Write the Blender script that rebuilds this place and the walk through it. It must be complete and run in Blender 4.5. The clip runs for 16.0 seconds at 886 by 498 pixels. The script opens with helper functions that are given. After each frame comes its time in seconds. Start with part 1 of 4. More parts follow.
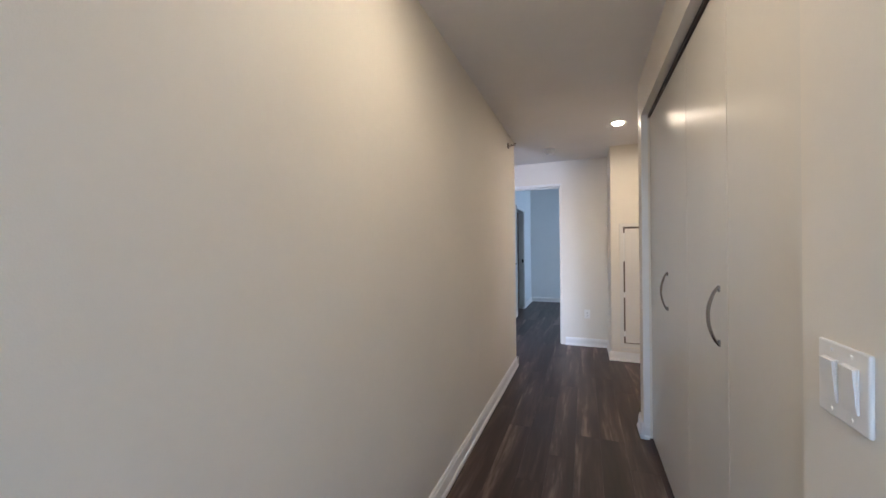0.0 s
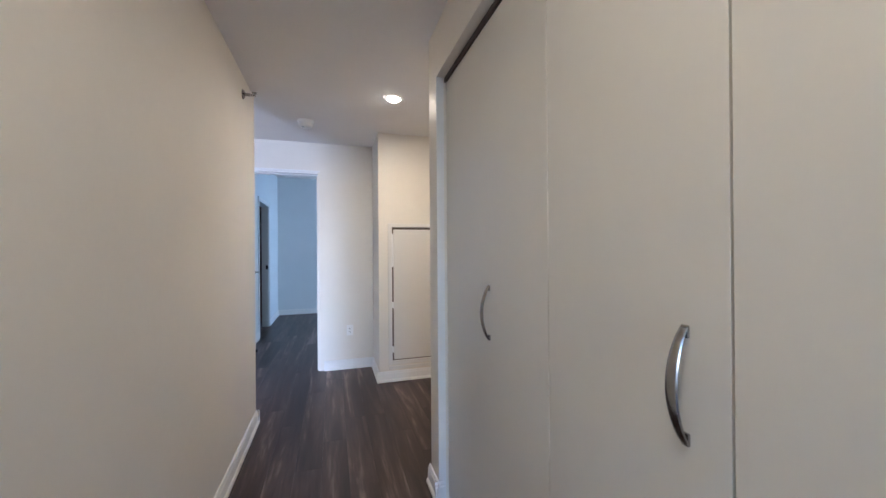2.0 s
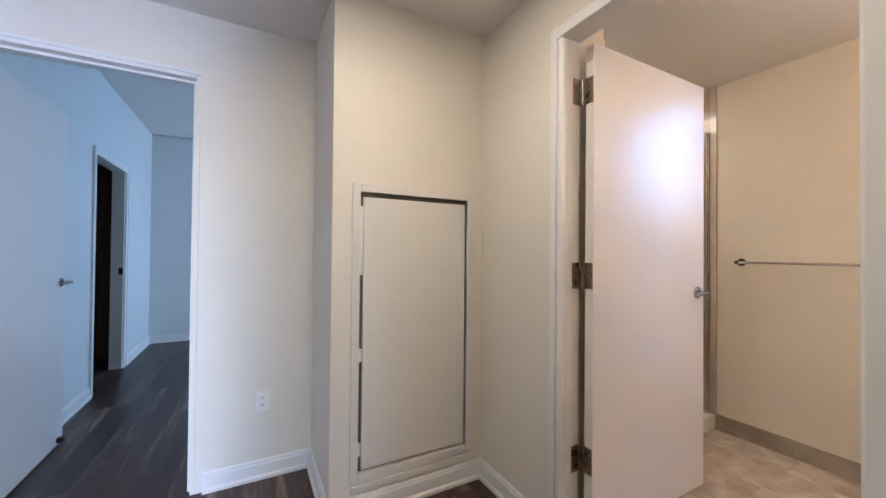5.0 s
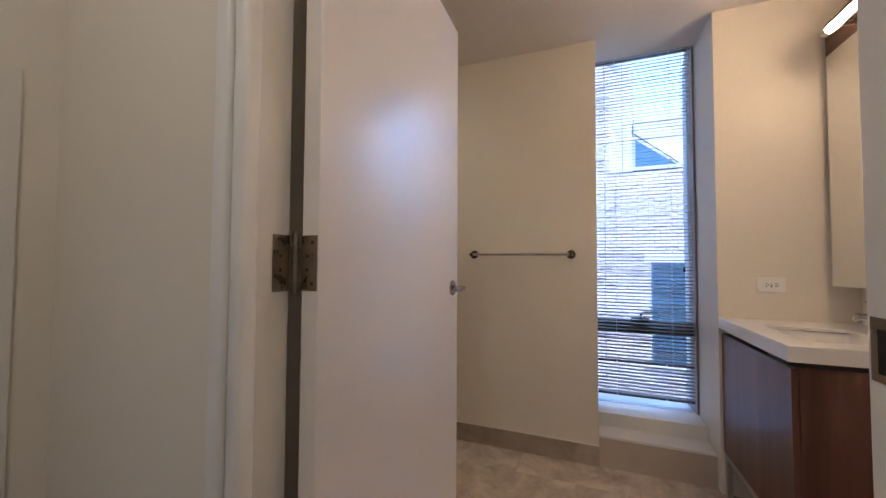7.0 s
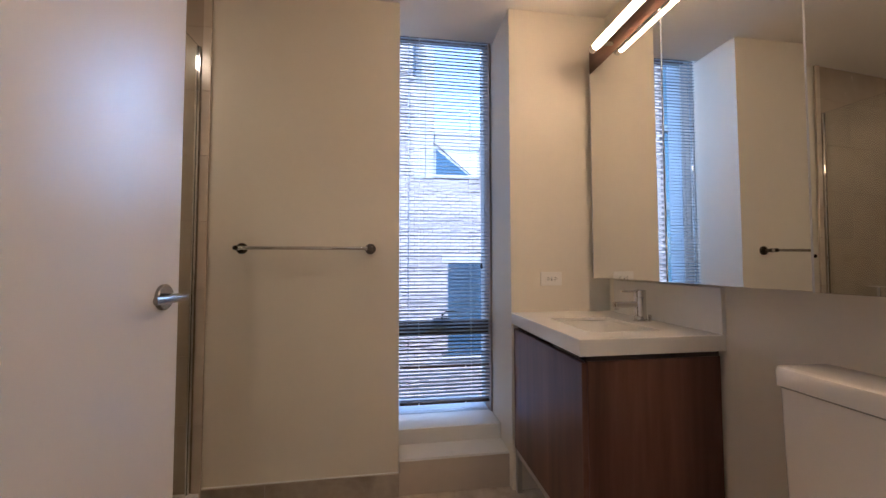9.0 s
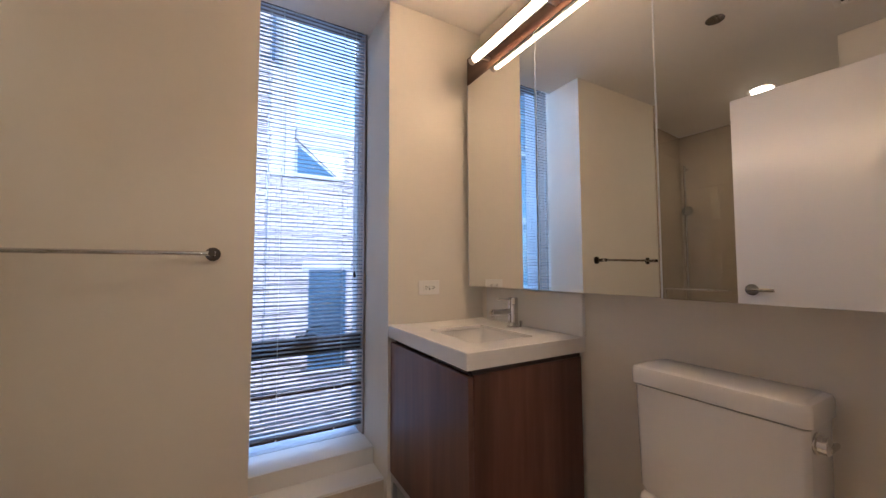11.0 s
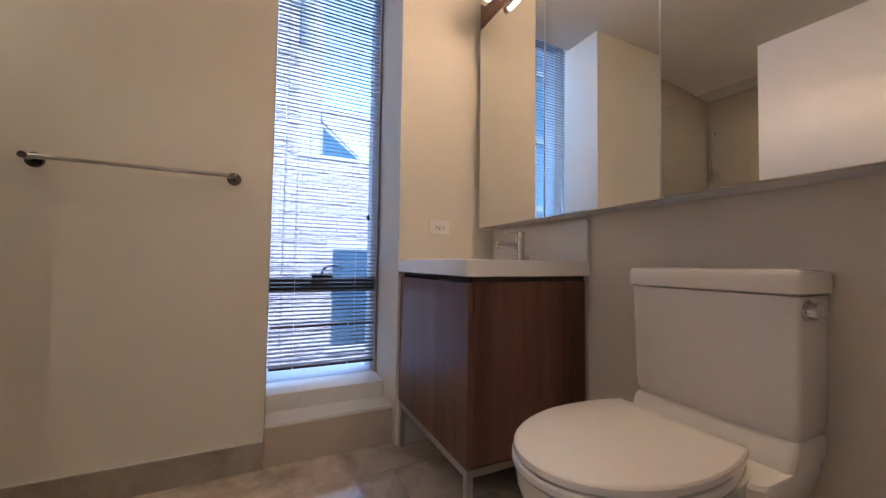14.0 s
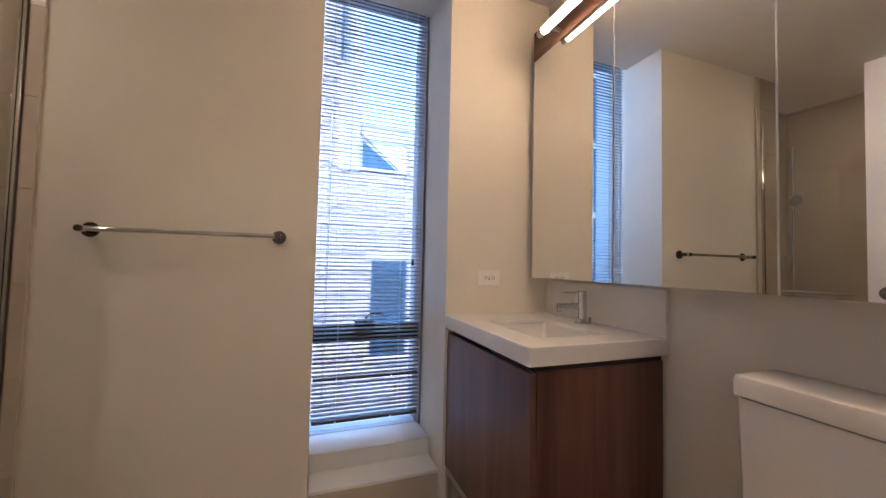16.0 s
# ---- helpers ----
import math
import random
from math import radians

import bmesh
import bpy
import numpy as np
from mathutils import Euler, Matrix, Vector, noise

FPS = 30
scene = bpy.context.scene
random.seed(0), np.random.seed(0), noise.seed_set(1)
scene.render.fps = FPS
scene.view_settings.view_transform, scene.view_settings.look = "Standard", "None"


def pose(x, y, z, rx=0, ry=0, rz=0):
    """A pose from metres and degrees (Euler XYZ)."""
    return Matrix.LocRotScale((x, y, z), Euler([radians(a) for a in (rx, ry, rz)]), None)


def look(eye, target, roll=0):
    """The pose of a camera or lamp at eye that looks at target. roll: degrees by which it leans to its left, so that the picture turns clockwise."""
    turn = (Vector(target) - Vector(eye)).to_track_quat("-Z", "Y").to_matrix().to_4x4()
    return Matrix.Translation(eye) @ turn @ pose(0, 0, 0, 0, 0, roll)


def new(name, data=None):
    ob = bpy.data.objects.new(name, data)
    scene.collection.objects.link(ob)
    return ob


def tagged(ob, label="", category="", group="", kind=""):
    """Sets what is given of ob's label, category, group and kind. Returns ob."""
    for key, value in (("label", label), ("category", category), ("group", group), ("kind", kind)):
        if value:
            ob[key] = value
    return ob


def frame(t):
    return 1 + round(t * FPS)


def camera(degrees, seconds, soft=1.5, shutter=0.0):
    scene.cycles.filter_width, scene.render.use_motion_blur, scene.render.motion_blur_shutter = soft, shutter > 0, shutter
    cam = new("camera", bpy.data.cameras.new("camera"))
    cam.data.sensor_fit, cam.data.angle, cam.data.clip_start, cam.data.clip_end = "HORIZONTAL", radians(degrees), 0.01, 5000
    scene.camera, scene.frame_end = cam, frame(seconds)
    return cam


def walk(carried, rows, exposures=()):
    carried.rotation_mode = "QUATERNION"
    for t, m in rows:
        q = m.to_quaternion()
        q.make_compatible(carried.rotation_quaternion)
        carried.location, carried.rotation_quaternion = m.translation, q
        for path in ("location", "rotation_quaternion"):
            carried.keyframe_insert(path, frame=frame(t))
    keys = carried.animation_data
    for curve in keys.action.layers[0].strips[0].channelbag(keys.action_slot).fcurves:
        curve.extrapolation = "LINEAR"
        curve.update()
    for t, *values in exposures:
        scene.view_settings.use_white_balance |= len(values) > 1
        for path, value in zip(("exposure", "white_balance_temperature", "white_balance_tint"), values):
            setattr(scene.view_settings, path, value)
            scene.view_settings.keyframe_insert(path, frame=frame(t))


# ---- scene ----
cam = camera(101.5, 16.0)
PATH = [
    (0, (0.224, 0.2, 1.299), (-0.504, 2.063, 1.296), -0.6),
    (0.5, (0.129, 0.454, 1.298), (-0.092, 2.442, 1.296), -0.4),
    (1, (0.066, 0.681, 1.301), (0.298, 2.668, 1.307), -0.4),
    (1.5, (0.094, 0.95, 1.287), (0.612, 2.882, 1.288), -0.4),
    (2, (0.072, 1.188, 1.296), (0.656, 3.101, 1.3), -0.4),
    (2.5, (0.038, 1.477, 1.313), (0.716, 3.359, 1.314), 0.1),
    (3, (0.018, 1.769, 1.293), (0.797, 3.611, 1.292), -0.1),
    (3.2, (0.021, 1.913, 1.281), (0.825, 3.744, 1.279), 0.0),
    (5.3, (0.247, 3.214, 1.214), (1.262, 4.937, 1.251), 0.7),
    (5.5, (0.304, 3.294, 1.198), (1.391, 4.972, 1.246), 0.8),
    (6, (0.442, 3.48, 1.195), (1.873, 4.876, 1.236), 1.0),
    (6.5, (0.66, 3.562, 1.155), (2.382, 4.577, 1.213), 0.4),
    (7, (0.872, 3.633, 1.149), (2.736, 4.356, 1.217), 0.3),
    (7.5, (1.023, 3.658, 1.142), (2.979, 4.068, 1.215), 0.3),
    (8, (1.126, 3.669, 1.136), (3.123, 3.75, 1.215), -0.0),
    (8.5, (1.247, 3.621, 1.123), (3.24, 3.483, 1.202), -0.2),
    (9, (1.324, 3.601, 1.118), (3.302, 3.316, 1.202), -0.1),
    (9.5, (1.385, 3.623, 1.136), (3.331, 3.17, 1.221), -0.1),
    (10, (1.432, 3.609, 1.109), (3.308, 2.923, 1.194), -0.3),
    (10.2, (1.445, 3.614, 1.084), (3.286, 2.841, 1.188), -0.5),
    (12.3, (1.502, 3.616, 1.222), (3.18, 2.532, 1.31), 0.7),
    (12.5, (1.479, 3.575, 1.163), (3.182, 2.532, 1.266), 0.2),
    (13, (1.455, 3.577, 1.008), (3.172, 2.555, 1.106), 0.3),
    (13.5, (1.445, 3.582, 0.887), (3.202, 2.629, 0.969), 0.5),
    (14, (1.427, 3.565, 0.859), (3.226, 2.697, 0.941), 0.8),
    (14.5, (1.437, 3.578, 0.96), (3.283, 2.81, 1.036), 0.9),
    (15, (1.455, 3.557, 1.027), (3.329, 2.863, 1.109), 1.2),
    (15.5, (1.513, 3.577, 1.079), (3.387, 2.883, 1.163), 1.3),
    (16, (1.554, 3.583, 1.102), (3.429, 2.894, 1.186), 1.3),
]
walk(cam, [(t, look(eye, target, roll)) for t, eye, target, roll in PATH],
     [(0, 3.46, 5740, 15), (0.6, 3.50, 5560, 15), (1.5, 3.60, 5290, 14), (3.0, 3.76, 5200, 14), (5.5, 3.53, 5380, 14), (6.0, 3.31, 5360, 15), (6.5, 2.82, 5360, 15), (7.0, 2.78, 5360, 15), (8.0, 2.74, 5360, 15), (9.0, 2.68, 5600, 16), (10.0, 2.82, 5590, 16), (12.5, 2.70, 5440, 16), (13.0, 2.72, 5430, 16), (14.0, 2.83, 5410, 16), (16.0, 2.88, 5410, 16)])

# ---------------- world, sun, lamps ----------------
world = bpy.data.worlds.new("sky")
scene.world = world
world.use_nodes = True
wn = world.node_tree.nodes
sky = wn.new("ShaderNodeTexSky")
sky.sky_type = "NISHITA"
sky.sun_disc = False
SUN_ELEV, SUN_AZ = radians(50), radians(-22)   # azimuth measured from +y towards +x
sky.sun_elevation = SUN_ELEV
sky.sun_rotation = SUN_AZ
wn["Background"].inputs["Strength"].default_value = 0.15
world.node_tree.links.new(sky.outputs["Color"], wn["Background"].inputs["Color"])


def sun_lamp():
    d = bpy.data.lights.new("sun", "SUN")
    d.energy, d.angle, d.color = 2.2, radians(0.5), (1.0, 0.96, 0.9)
    ob = new("sun", d)
    way = Vector((math.sin(SUN_AZ) * math.cos(SUN_ELEV), math.cos(SUN_AZ) * math.cos(SUN_ELEV), math.sin(SUN_ELEV)))
    ob.matrix_world = look(way * 30, (0, 0, 0))


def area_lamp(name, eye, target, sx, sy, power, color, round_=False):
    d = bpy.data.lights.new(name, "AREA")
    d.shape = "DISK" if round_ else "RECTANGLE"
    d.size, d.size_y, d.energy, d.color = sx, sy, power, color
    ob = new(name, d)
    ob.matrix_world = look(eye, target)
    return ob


HALL = (1.0, 0.79, 0.52)
CEIL = 2.45
sun_lamp()
area_lamp("downlight_hall", (0.525, 3.93, CEIL - 0.026), (0.525, 3.93, 0), 0.085, 0.085, 0.98, HALL, True)
area_lamp("downlight_entry", (0.06, 1.25, CEIL - 0.026), (0.06, 1.25, 0), 0.085, 0.085, 0.56, HALL, True)
area_lamp("downlight_shower", (2.36, 4.85, CEIL - 0.026), (2.36, 4.85, 0), 0.12, 0.12, 0.2, (1.0, 0.72, 0.42), True)
area_lamp("daylight_entry", (0.05, -1.62, 1.35), (0.05, 3.0, 1.35), 0.9, 1.9, 0.30, (0.88, 0.90, 1.0))
area_lamp("daylight_living", (-3.14, 0.45, 1.35), (-2.1, 1.45, -1.0), 1.5, 1.7, 34.0, (0.66, 0.76, 1.0))
area_lamp("daylight_bedroom", (2.56, 8.45, 1.5), (-1.0, 7.8, 1.0), 1.0, 1.7, 3.5, (0.57, 0.79, 1.0))
area_lamp("window_fill", (4.6, 2.15, 2.30), (3.38, 3.42, 1.15), 0.8, 1.3, 5.2, (0.46, 0.69, 1.0))   # lamp added outside, out of view, to brighten the window recess and door sheen


# ---------------- materials ----------------
def nodes_of(name):
    m = bpy.data.materials.new(name)
    m.use_nodes = True
    return m, m.node_tree.nodes, m.node_tree.links, m.node_tree.nodes["Principled BSDF"]


def mat(name, color, rough=0.5, metal=0.0, var=0.06, scale=2.5, bump=0.0, bscale=160.0, stretch=(1, 1, 1), rvar=0.08, coat=0.0, spec=0.5, ior=1.5):
    """Paint, metal, ceramic: colour drift at two scales, gloss drift and fine relief."""
    m, n, l, p = nodes_of(name)
    tc, mp = n.new("ShaderNodeTexCoord"), n.new("ShaderNodeMapping")
    mp.inputs["Scale"].default_value = stretch
    l.new(tc.outputs["Object"], mp.inputs["Vector"])
    big, fine = n.new("ShaderNodeTexNoise"), n.new("ShaderNodeTexNoise")
    big.inputs["Scale"].default_value, big.inputs["Detail"].default_value = scale, 3
    fine.inputs["Scale"].default_value, fine.inputs["Detail"].default_value = scale * 14, 4
    add = n.new("ShaderNodeMath"); add.operation = "MULTIPLY_ADD"
    for t in (big, fine):
        l.new(mp.outputs["Vector"], t.inputs["Vector"])
    l.new(fine.outputs["Fac"], add.inputs[0]); add.inputs[1].default_value = 0.35
    l.new(big.outputs["Fac"], add.inputs[2])
    ramp = n.new("ShaderNodeValToRGB")
    ramp.color_ramp.elements[0].position, ramp.color_ramp.elements[1].position = 0.42, 0.95
    ramp.color_ramp.elements[0].color = (*[c * (1 - var) for c in color], 1)
    ramp.color_ramp.elements[1].color = (*[min(1, c * (1 + var * 0.6)) for c in color], 1)
    l.new(add.outputs[0], ramp.inputs["Fac"])
    l.new(ramp.outputs["Color"], p.inputs["Base Color"])
    rr = n.new("ShaderNodeMapRange")
    rr.inputs["To Min"].default_value, rr.inputs["To Max"].default_value = max(0.0, rough - rvar * 0.5), min(1, rough + rvar * 0.5)
    l.new(big.outputs["Fac"], rr.inputs["Value"])
    l.new(rr.outputs["Result"], p.inputs["Roughness"])
    p.inputs["Metallic"].default_value = metal
    p.inputs["Coat Weight"].default_value = coat
    p.inputs["IOR"].default_value = ior
    p.inputs["Specular IOR Level"].default_value = spec
    if bump:
        bn, bp = n.new("ShaderNodeTexNoise"), n.new("ShaderNodeBump")
        bn.inputs["Scale"].default_value, bn.inputs["Detail"].default_value = bscale, 2
        bp.inputs["Strength"].default_value, bp.inputs["Distance"].default_value = bump, 0.002
        l.new(mp.outputs["Vector"], bn.inputs["Vector"])
        l.new(bn.outputs["Fac"], bp.inputs["Height"])
        l.new(bp.outputs["Normal"], p.inputs["Normal"])
    return m


def wood(name, stops, along="y", rough=0.4, freq=9.0, piece=True, bump=0.08, spec=0.5):
    """Grained wood or wood print: long streaks along one axis, each board of its own tone."""
    m, n, l, p = nodes_of(name)
    tc, mp, off = n.new("ShaderNodeTexCoord"), n.new("ShaderNodeMapping"), n.new("ShaderNodeVectorMath")
    oi = n.new("ShaderNodeObjectInfo")
    mul = n.new("ShaderNodeMath"); mul.operation = "MULTIPLY"; mul.inputs[1].default_value = 37.0 if piece else 0.0
    l.new(oi.outputs["Random"], mul.inputs[0])
    l.new(tc.outputs["Object"], off.inputs[0]); l.new(mul.outputs[0], off.inputs[1])
    l.new(off.outputs[0], mp.inputs["Vector"])
    mp.inputs["Scale"].default_value = {"y": (freq, 0.85, freq), "z": (freq, freq, 0.5), "x": (0.5, freq, freq)}[along]
    a, b = n.new("ShaderNodeTexNoise"), n.new("ShaderNodeTexNoise")
    a.inputs["Scale"].default_value, a.inputs["Detail"].default_value, a.inputs["Distortion"].default_value = 1.0, 5, 0.6
    b.inputs["Scale"].default_value, b.inputs["Detail"].default_value = 7.0, 6
    for t in (a, b):
        l.new(mp.outputs["Vector"], t.inputs["Vector"])
    s = n.new("ShaderNodeMath"); s.operation = "MULTIPLY_ADD"; s.inputs[1].default_value = 0.3
    l.new(b.outputs["Fac"], s.inputs[0]); l.new(a.outputs["Fac"], s.inputs[2])
    tone = n.new("ShaderNodeMath"); tone.operation = "MULTIPLY_ADD"
    tone.inputs[1].default_value, tone.inputs[2].default_value = (0.08, -0.03) if piece else (0.0, 0.0)
    l.new(oi.outputs["Random"], tone.inputs[0])
    tot = n.new("ShaderNodeMath")
    l.new(s.outputs[0], tot.inputs[0]); l.new(tone.outputs[0], tot.inputs[1])
    ramp = n.new("ShaderNodeValToRGB")
    els = ramp.color_ramp.elements
    els[0].position, els[0].color = stops[0][0], (*stops[0][1], 1)
    els[1].position, els[1].color = stops[-1][0], (*stops[-1][1], 1)
    for pos, c in stops[1:-1]:
        e = els.new(pos); e.color = (*c, 1)
    l.new(tot.outputs[0], ramp.inputs["Fac"]); l.new(ramp.outputs["Color"], p.inputs["Base Color"])
    rr = n.new("ShaderNodeMapRange")
    rr.inputs["To Min"].default_value, rr.inputs["To Max"].default_value = rough - 0.07, rough + 0.1
    l.new(b.outputs["Fac"], rr.inputs["Value"]); l.new(rr.outputs["Result"], p.inputs["Roughness"])
    p.inputs["Specular IOR Level"].default_value = spec
    bp = n.new("ShaderNodeBump"); bp.inputs["Strength"].default_value, bp.inputs["Distance"].default_value = bump, 0.002
    l.new(s.outputs[0], bp.inputs["Height"]); l.new(bp.outputs["Normal"], p.inputs["Normal"])
    return m


def stone(name, dark, light, rough=0.25, scale=3.2, even=1.0, coat=0.0):
    """Cloudy beige stone, each tile cut from another place."""
    m, n, l, p = nodes_of(name)
    tc, off, oi, mul = n.new("ShaderNodeTexCoord"), n.new("ShaderNodeVectorMath"), n.new("ShaderNodeObjectInfo"), n.new("ShaderNodeMath")
    mul.operation = "MULTIPLY"; mul.inputs[1].default_value = 23.0
    l.new(oi.outputs["Random"], mul.inputs[0]); l.new(tc.outputs["Object"], off.inputs[0]); l.new(mul.outputs[0], off.inputs[1])
    a, b = n.new("ShaderNodeTexNoise"), n.new("ShaderNodeTexNoise")
    a.inputs["Scale"].default_value, a.inputs["Detail"].default_value, a.inputs["Distortion"].default_value = scale, 7, 1.4
    b.inputs["Scale"].default_value, b.inputs["Detail"].default_value = scale * 9, 6
    l.new(off.outputs[0], a.inputs["Vector"]); l.new(off.outputs[0], b.inputs["Vector"])
    s = n.new("ShaderNodeMath"); s.operation = "MULTIPLY_ADD"; s.inputs[1].default_value = 0.3
    l.new(b.outputs["Fac"], s.inputs[0]); l.new(a.outputs["Fac"], s.inputs[2])
    ramp = n.new("ShaderNodeValToRGB")
    ramp.color_ramp.elements[0].position, ramp.color_ramp.elements[0].color = 0.45, (*dark, 1)
    ramp.color_ramp.elements[1].position, ramp.color_ramp.elements[1].color = 0.85, (*light, 1)
    l.new(s.outputs[0], ramp.inputs["Fac"]); l.new(ramp.outputs["Color"], p.inputs["Base Color"])
    rr = n.new("ShaderNodeMapRange"); rr.inputs["To Min"].default_value, rr.inputs["To Max"].default_value = rough - 0.06 * even, rough + 0.1 * even
    p.inputs["Coat Weight"].default_value = coat
    l.new(b.outputs["Fac"], rr.inputs["Value"]); l.new(rr.outputs["Result"], p.inputs["Roughness"])
    return m


def glass(name, color=(1, 1, 1), rough=0.0):
    m, n, l, p = nodes_of(name)
    p.inputs["Base Color"].default_value = (*color, 1)
    p.inputs["Transmission Weight"].default_value, p.inputs["Roughness"].default_value, p.inputs["IOR"].default_value = 1.0, rough, 1.45
    return m


def glow(name, color, strength):
    m, n, l, p = nodes_of(name)
    p.inputs["Base Color"].default_value = (0.9, 0.9, 0.9, 1)
    p.inputs["Emission Color"].default_value, p.inputs["Emission Strength"].default_value = (*color, 1), strength
    return m


WALL = mat("wall_paint", (0.775, 0.725, 0.635), 0.55, var=0.03, bump=0.12, bscale=260)
BLUEWALL = mat("bedroom_paint", (0.72, 0.74, 0.74), 0.6, var=0.03, bump=0.12, bscale=260)
CEILING = mat("ceiling_paint", (0.80, 0.77, 0.735), 0.85, var=0.03, bump=0.15, bscale=220)
TRIM = mat("trim_enamel", (0.80, 0.79, 0.765), 0.32, var=0.03, bump=0.04)
DOORPAINT = mat("door_enamel", (0.82, 0.795, 0.785), 0.28, var=0.008, bump=0.03, bscale=120, rvar=0.02, spec=0.7, ior=1.7)
LAMINATE = mat("closet_laminate", (0.71, 0.677, 0.605), 0.30, var=0.025, bump=0.05, bscale=300)
PANELPAINT = mat("panel_enamel", (0.74, 0.715, 0.665), 0.4, var=0.03, bump=0.06)
PLANK = wood("dark_vinyl_plank", [(0.44, (0.019, 0.010, 0.0085)), (0.62, (0.044, 0.025, 0.020)), (0.74, (0.080, 0.049, 0.039)), (0.86, (0.22, 0.155, 0.125))], "y", 0.38, 9.0, True, 0.10, 0.42)
# Walnut of the vanity; on the closet walls its dark colour stands for shade.
WALNUT_V = wood("walnut_veneer_and_closet_shade", [(0.40, (0.062, 0.0275, 0.019)), (0.62, (0.128, 0.058, 0.041)), (0.85, (0.21, 0.102, 0.074))], "z", 0.33, 7.0, False, 0.05, 0.4)
WALNUT_H = wood("walnut_veneer_level", [(0.40, (0.035, 0.016, 0.010)), (0.62, (0.090, 0.042, 0.024)), (0.85, (0.16, 0.082, 0.050))], "x", 0.33, 8.0, False, 0.05)
FLOORTILE = stone("floor_stone", (0.39, 0.32, 0.255), (0.67, 0.585, 0.50), 0.06, even=0.4, coat=0.7)
BASETILE = stone("base_stone", (0.29, 0.24, 0.195), (0.47, 0.41, 0.34), 0.3)
SHOWERTILE = stone("shower_stone", (0.38, 0.31, 0.24), (0.45, 0.375, 0.295), 0.22, 1.8)
EDGETILE = stone("edge_stone", (0.52, 0.44, 0.36), (0.60, 0.52, 0.43), 0.2, 1.8)
TILEGROUT = mat("tile_grout", (0.40, 0.33, 0.26), 0.8)
GROUT = mat("grout", (0.45, 0.385, 0.32), 0.9)
CHROME = mat("chrome", (0.70, 0.68, 0.65), 0.06, 1.0, var=0.02, rvar=0.03)
NICKEL = mat("satin_nickel", (0.38, 0.36, 0.34), 0.22, 1.0, var=0.05, scale=12, rvar=0.1)
HINGE = mat("aged_nickel", (0.33, 0.28, 0.22), 0.28, 1.0, var=0.12, scale=20, rvar=0.12)
# Chrome with a dark reflection put into its base colour.
POSTMETAL = mat("chrome_dark_reflection", (0.16, 0.14, 0.125), 0.14, 1.0, var=0.05, rvar=0.05)
STEEL = mat("brushed_steel", (0.60, 0.58, 0.55), 0.32, 1.0, var=0.06, scale=8, stretch=(1, 1, 12))
MIRROR = mat("mirror_silver", (0.81, 0.82, 0.805), 0.004, 1.0, var=0.0, rvar=0.0)
CERAMIC = mat("glazed_ceramic", (0.86, 0.84, 0.815), 0.14, var=0.015, coat=0.5, rvar=0.04)
SEATPLASTIC = mat("seat_plastic", (0.86, 0.84, 0.815), 0.22, var=0.015, rvar=0.05)
QUARTZ = mat("white_quartz", (0.80, 0.785, 0.76), 0.20, var=0.03, scale=9, rvar=0.06)
PLASTIC = mat("white_plastic", (0.84, 0.825, 0.79), 0.35, var=0.02)
ALARMPLASTIC = mat("alarm_plastic", (0.90, 0.89, 0.88), 0.4, var=0.02)
BLACK = mat("black_rubber", (0.012, 0.011, 0.010), 0.6)
# Dark colour for floor backing; in the vanity gaps it stands for shade.
DARKGAP = mat("dark_lining", (0.055, 0.042, 0.034), 0.7)
# Brown that stands for the shade in the access panel gap.
GAPSHADE = mat("gap_shade_brown", (0.13, 0.098, 0.072), 0.7)
BRONZE = mat("bronze_window_metal", (0.085, 0.065, 0.058), 0.45, 0.6, var=0.08)
# Grey-blue that carries sky light on the reveals and shade on the pilaster.
SKYSHADE = mat("grey_blue_sky_shade", (0.42, 0.48, 0.54), 0.5, var=0.05)
LININGMETAL = mat("brown_reveal_metal", (0.36, 0.29, 0.25), 0.5, 0.0, var=0.06)
ALU = mat("white_aluminium", (0.62, 0.64, 0.68), 0.4, 0.0, var=0.03)
SLATPAINT = mat("slat_enamel", (0.24, 0.28, 0.32), 0.4, var=0.03, scale=6)
CORD = mat("blind_cord", (0.6, 0.6, 0.6), 0.8)
BRICK = mat("painted_brick", (0.43, 0.39, 0.385), 0.85, var=0.22, scale=3.5, bump=0.5, bscale=60)
MORTAR = mat("painted_mortar", (0.10, 0.095, 0.105), 0.95, var=0.15, bump=0.3, bscale=80)
CONCRETE = mat("pale_concrete", (0.50, 0.50, 0.50), 0.9, var=0.1, bump=0.3)
BLUEPAINT = mat("blue_shutter_paint", (0.028, 0.072, 0.125), 0.5, var=0.1)
# Dark blue for the shadow on the neighbour's window pane.
PANESHADOW = mat("pane_shadow", (0.04, 0.10, 0.17), 0.08, var=0.1)
ASPHALT = mat("asphalt", (0.05, 0.05, 0.052), 0.9, var=0.25, scale=0.6, bump=0.4, bscale=30)
PALESTUCCO = mat("pale_stucco", (0.42, 0.42, 0.43), 0.9, var=0.12, bump=0.3)
TOWERGLASS = mat("tower_blue_glass", (0.045, 0.15, 0.24), 0.12, var=0.2, scale=0.5)
TOWERFRAME = mat("tower_frame", (0.16, 0.24, 0.30), 0.5, var=0.1)
PANE = glass("clear_pane", (0.93, 0.97, 1.0))
SHOWERGLASS = glass("shower_pane", (0.94, 0.96, 0.93))
TUBE = glow("lamp_tube", (1.0, 0.655, 0.345), 6.8)
LENS = glow("lamp_lens", (1.0, 0.82, 0.58), 6.0)


# ---------------- mesh helpers ----------------
ORIGIN = {}


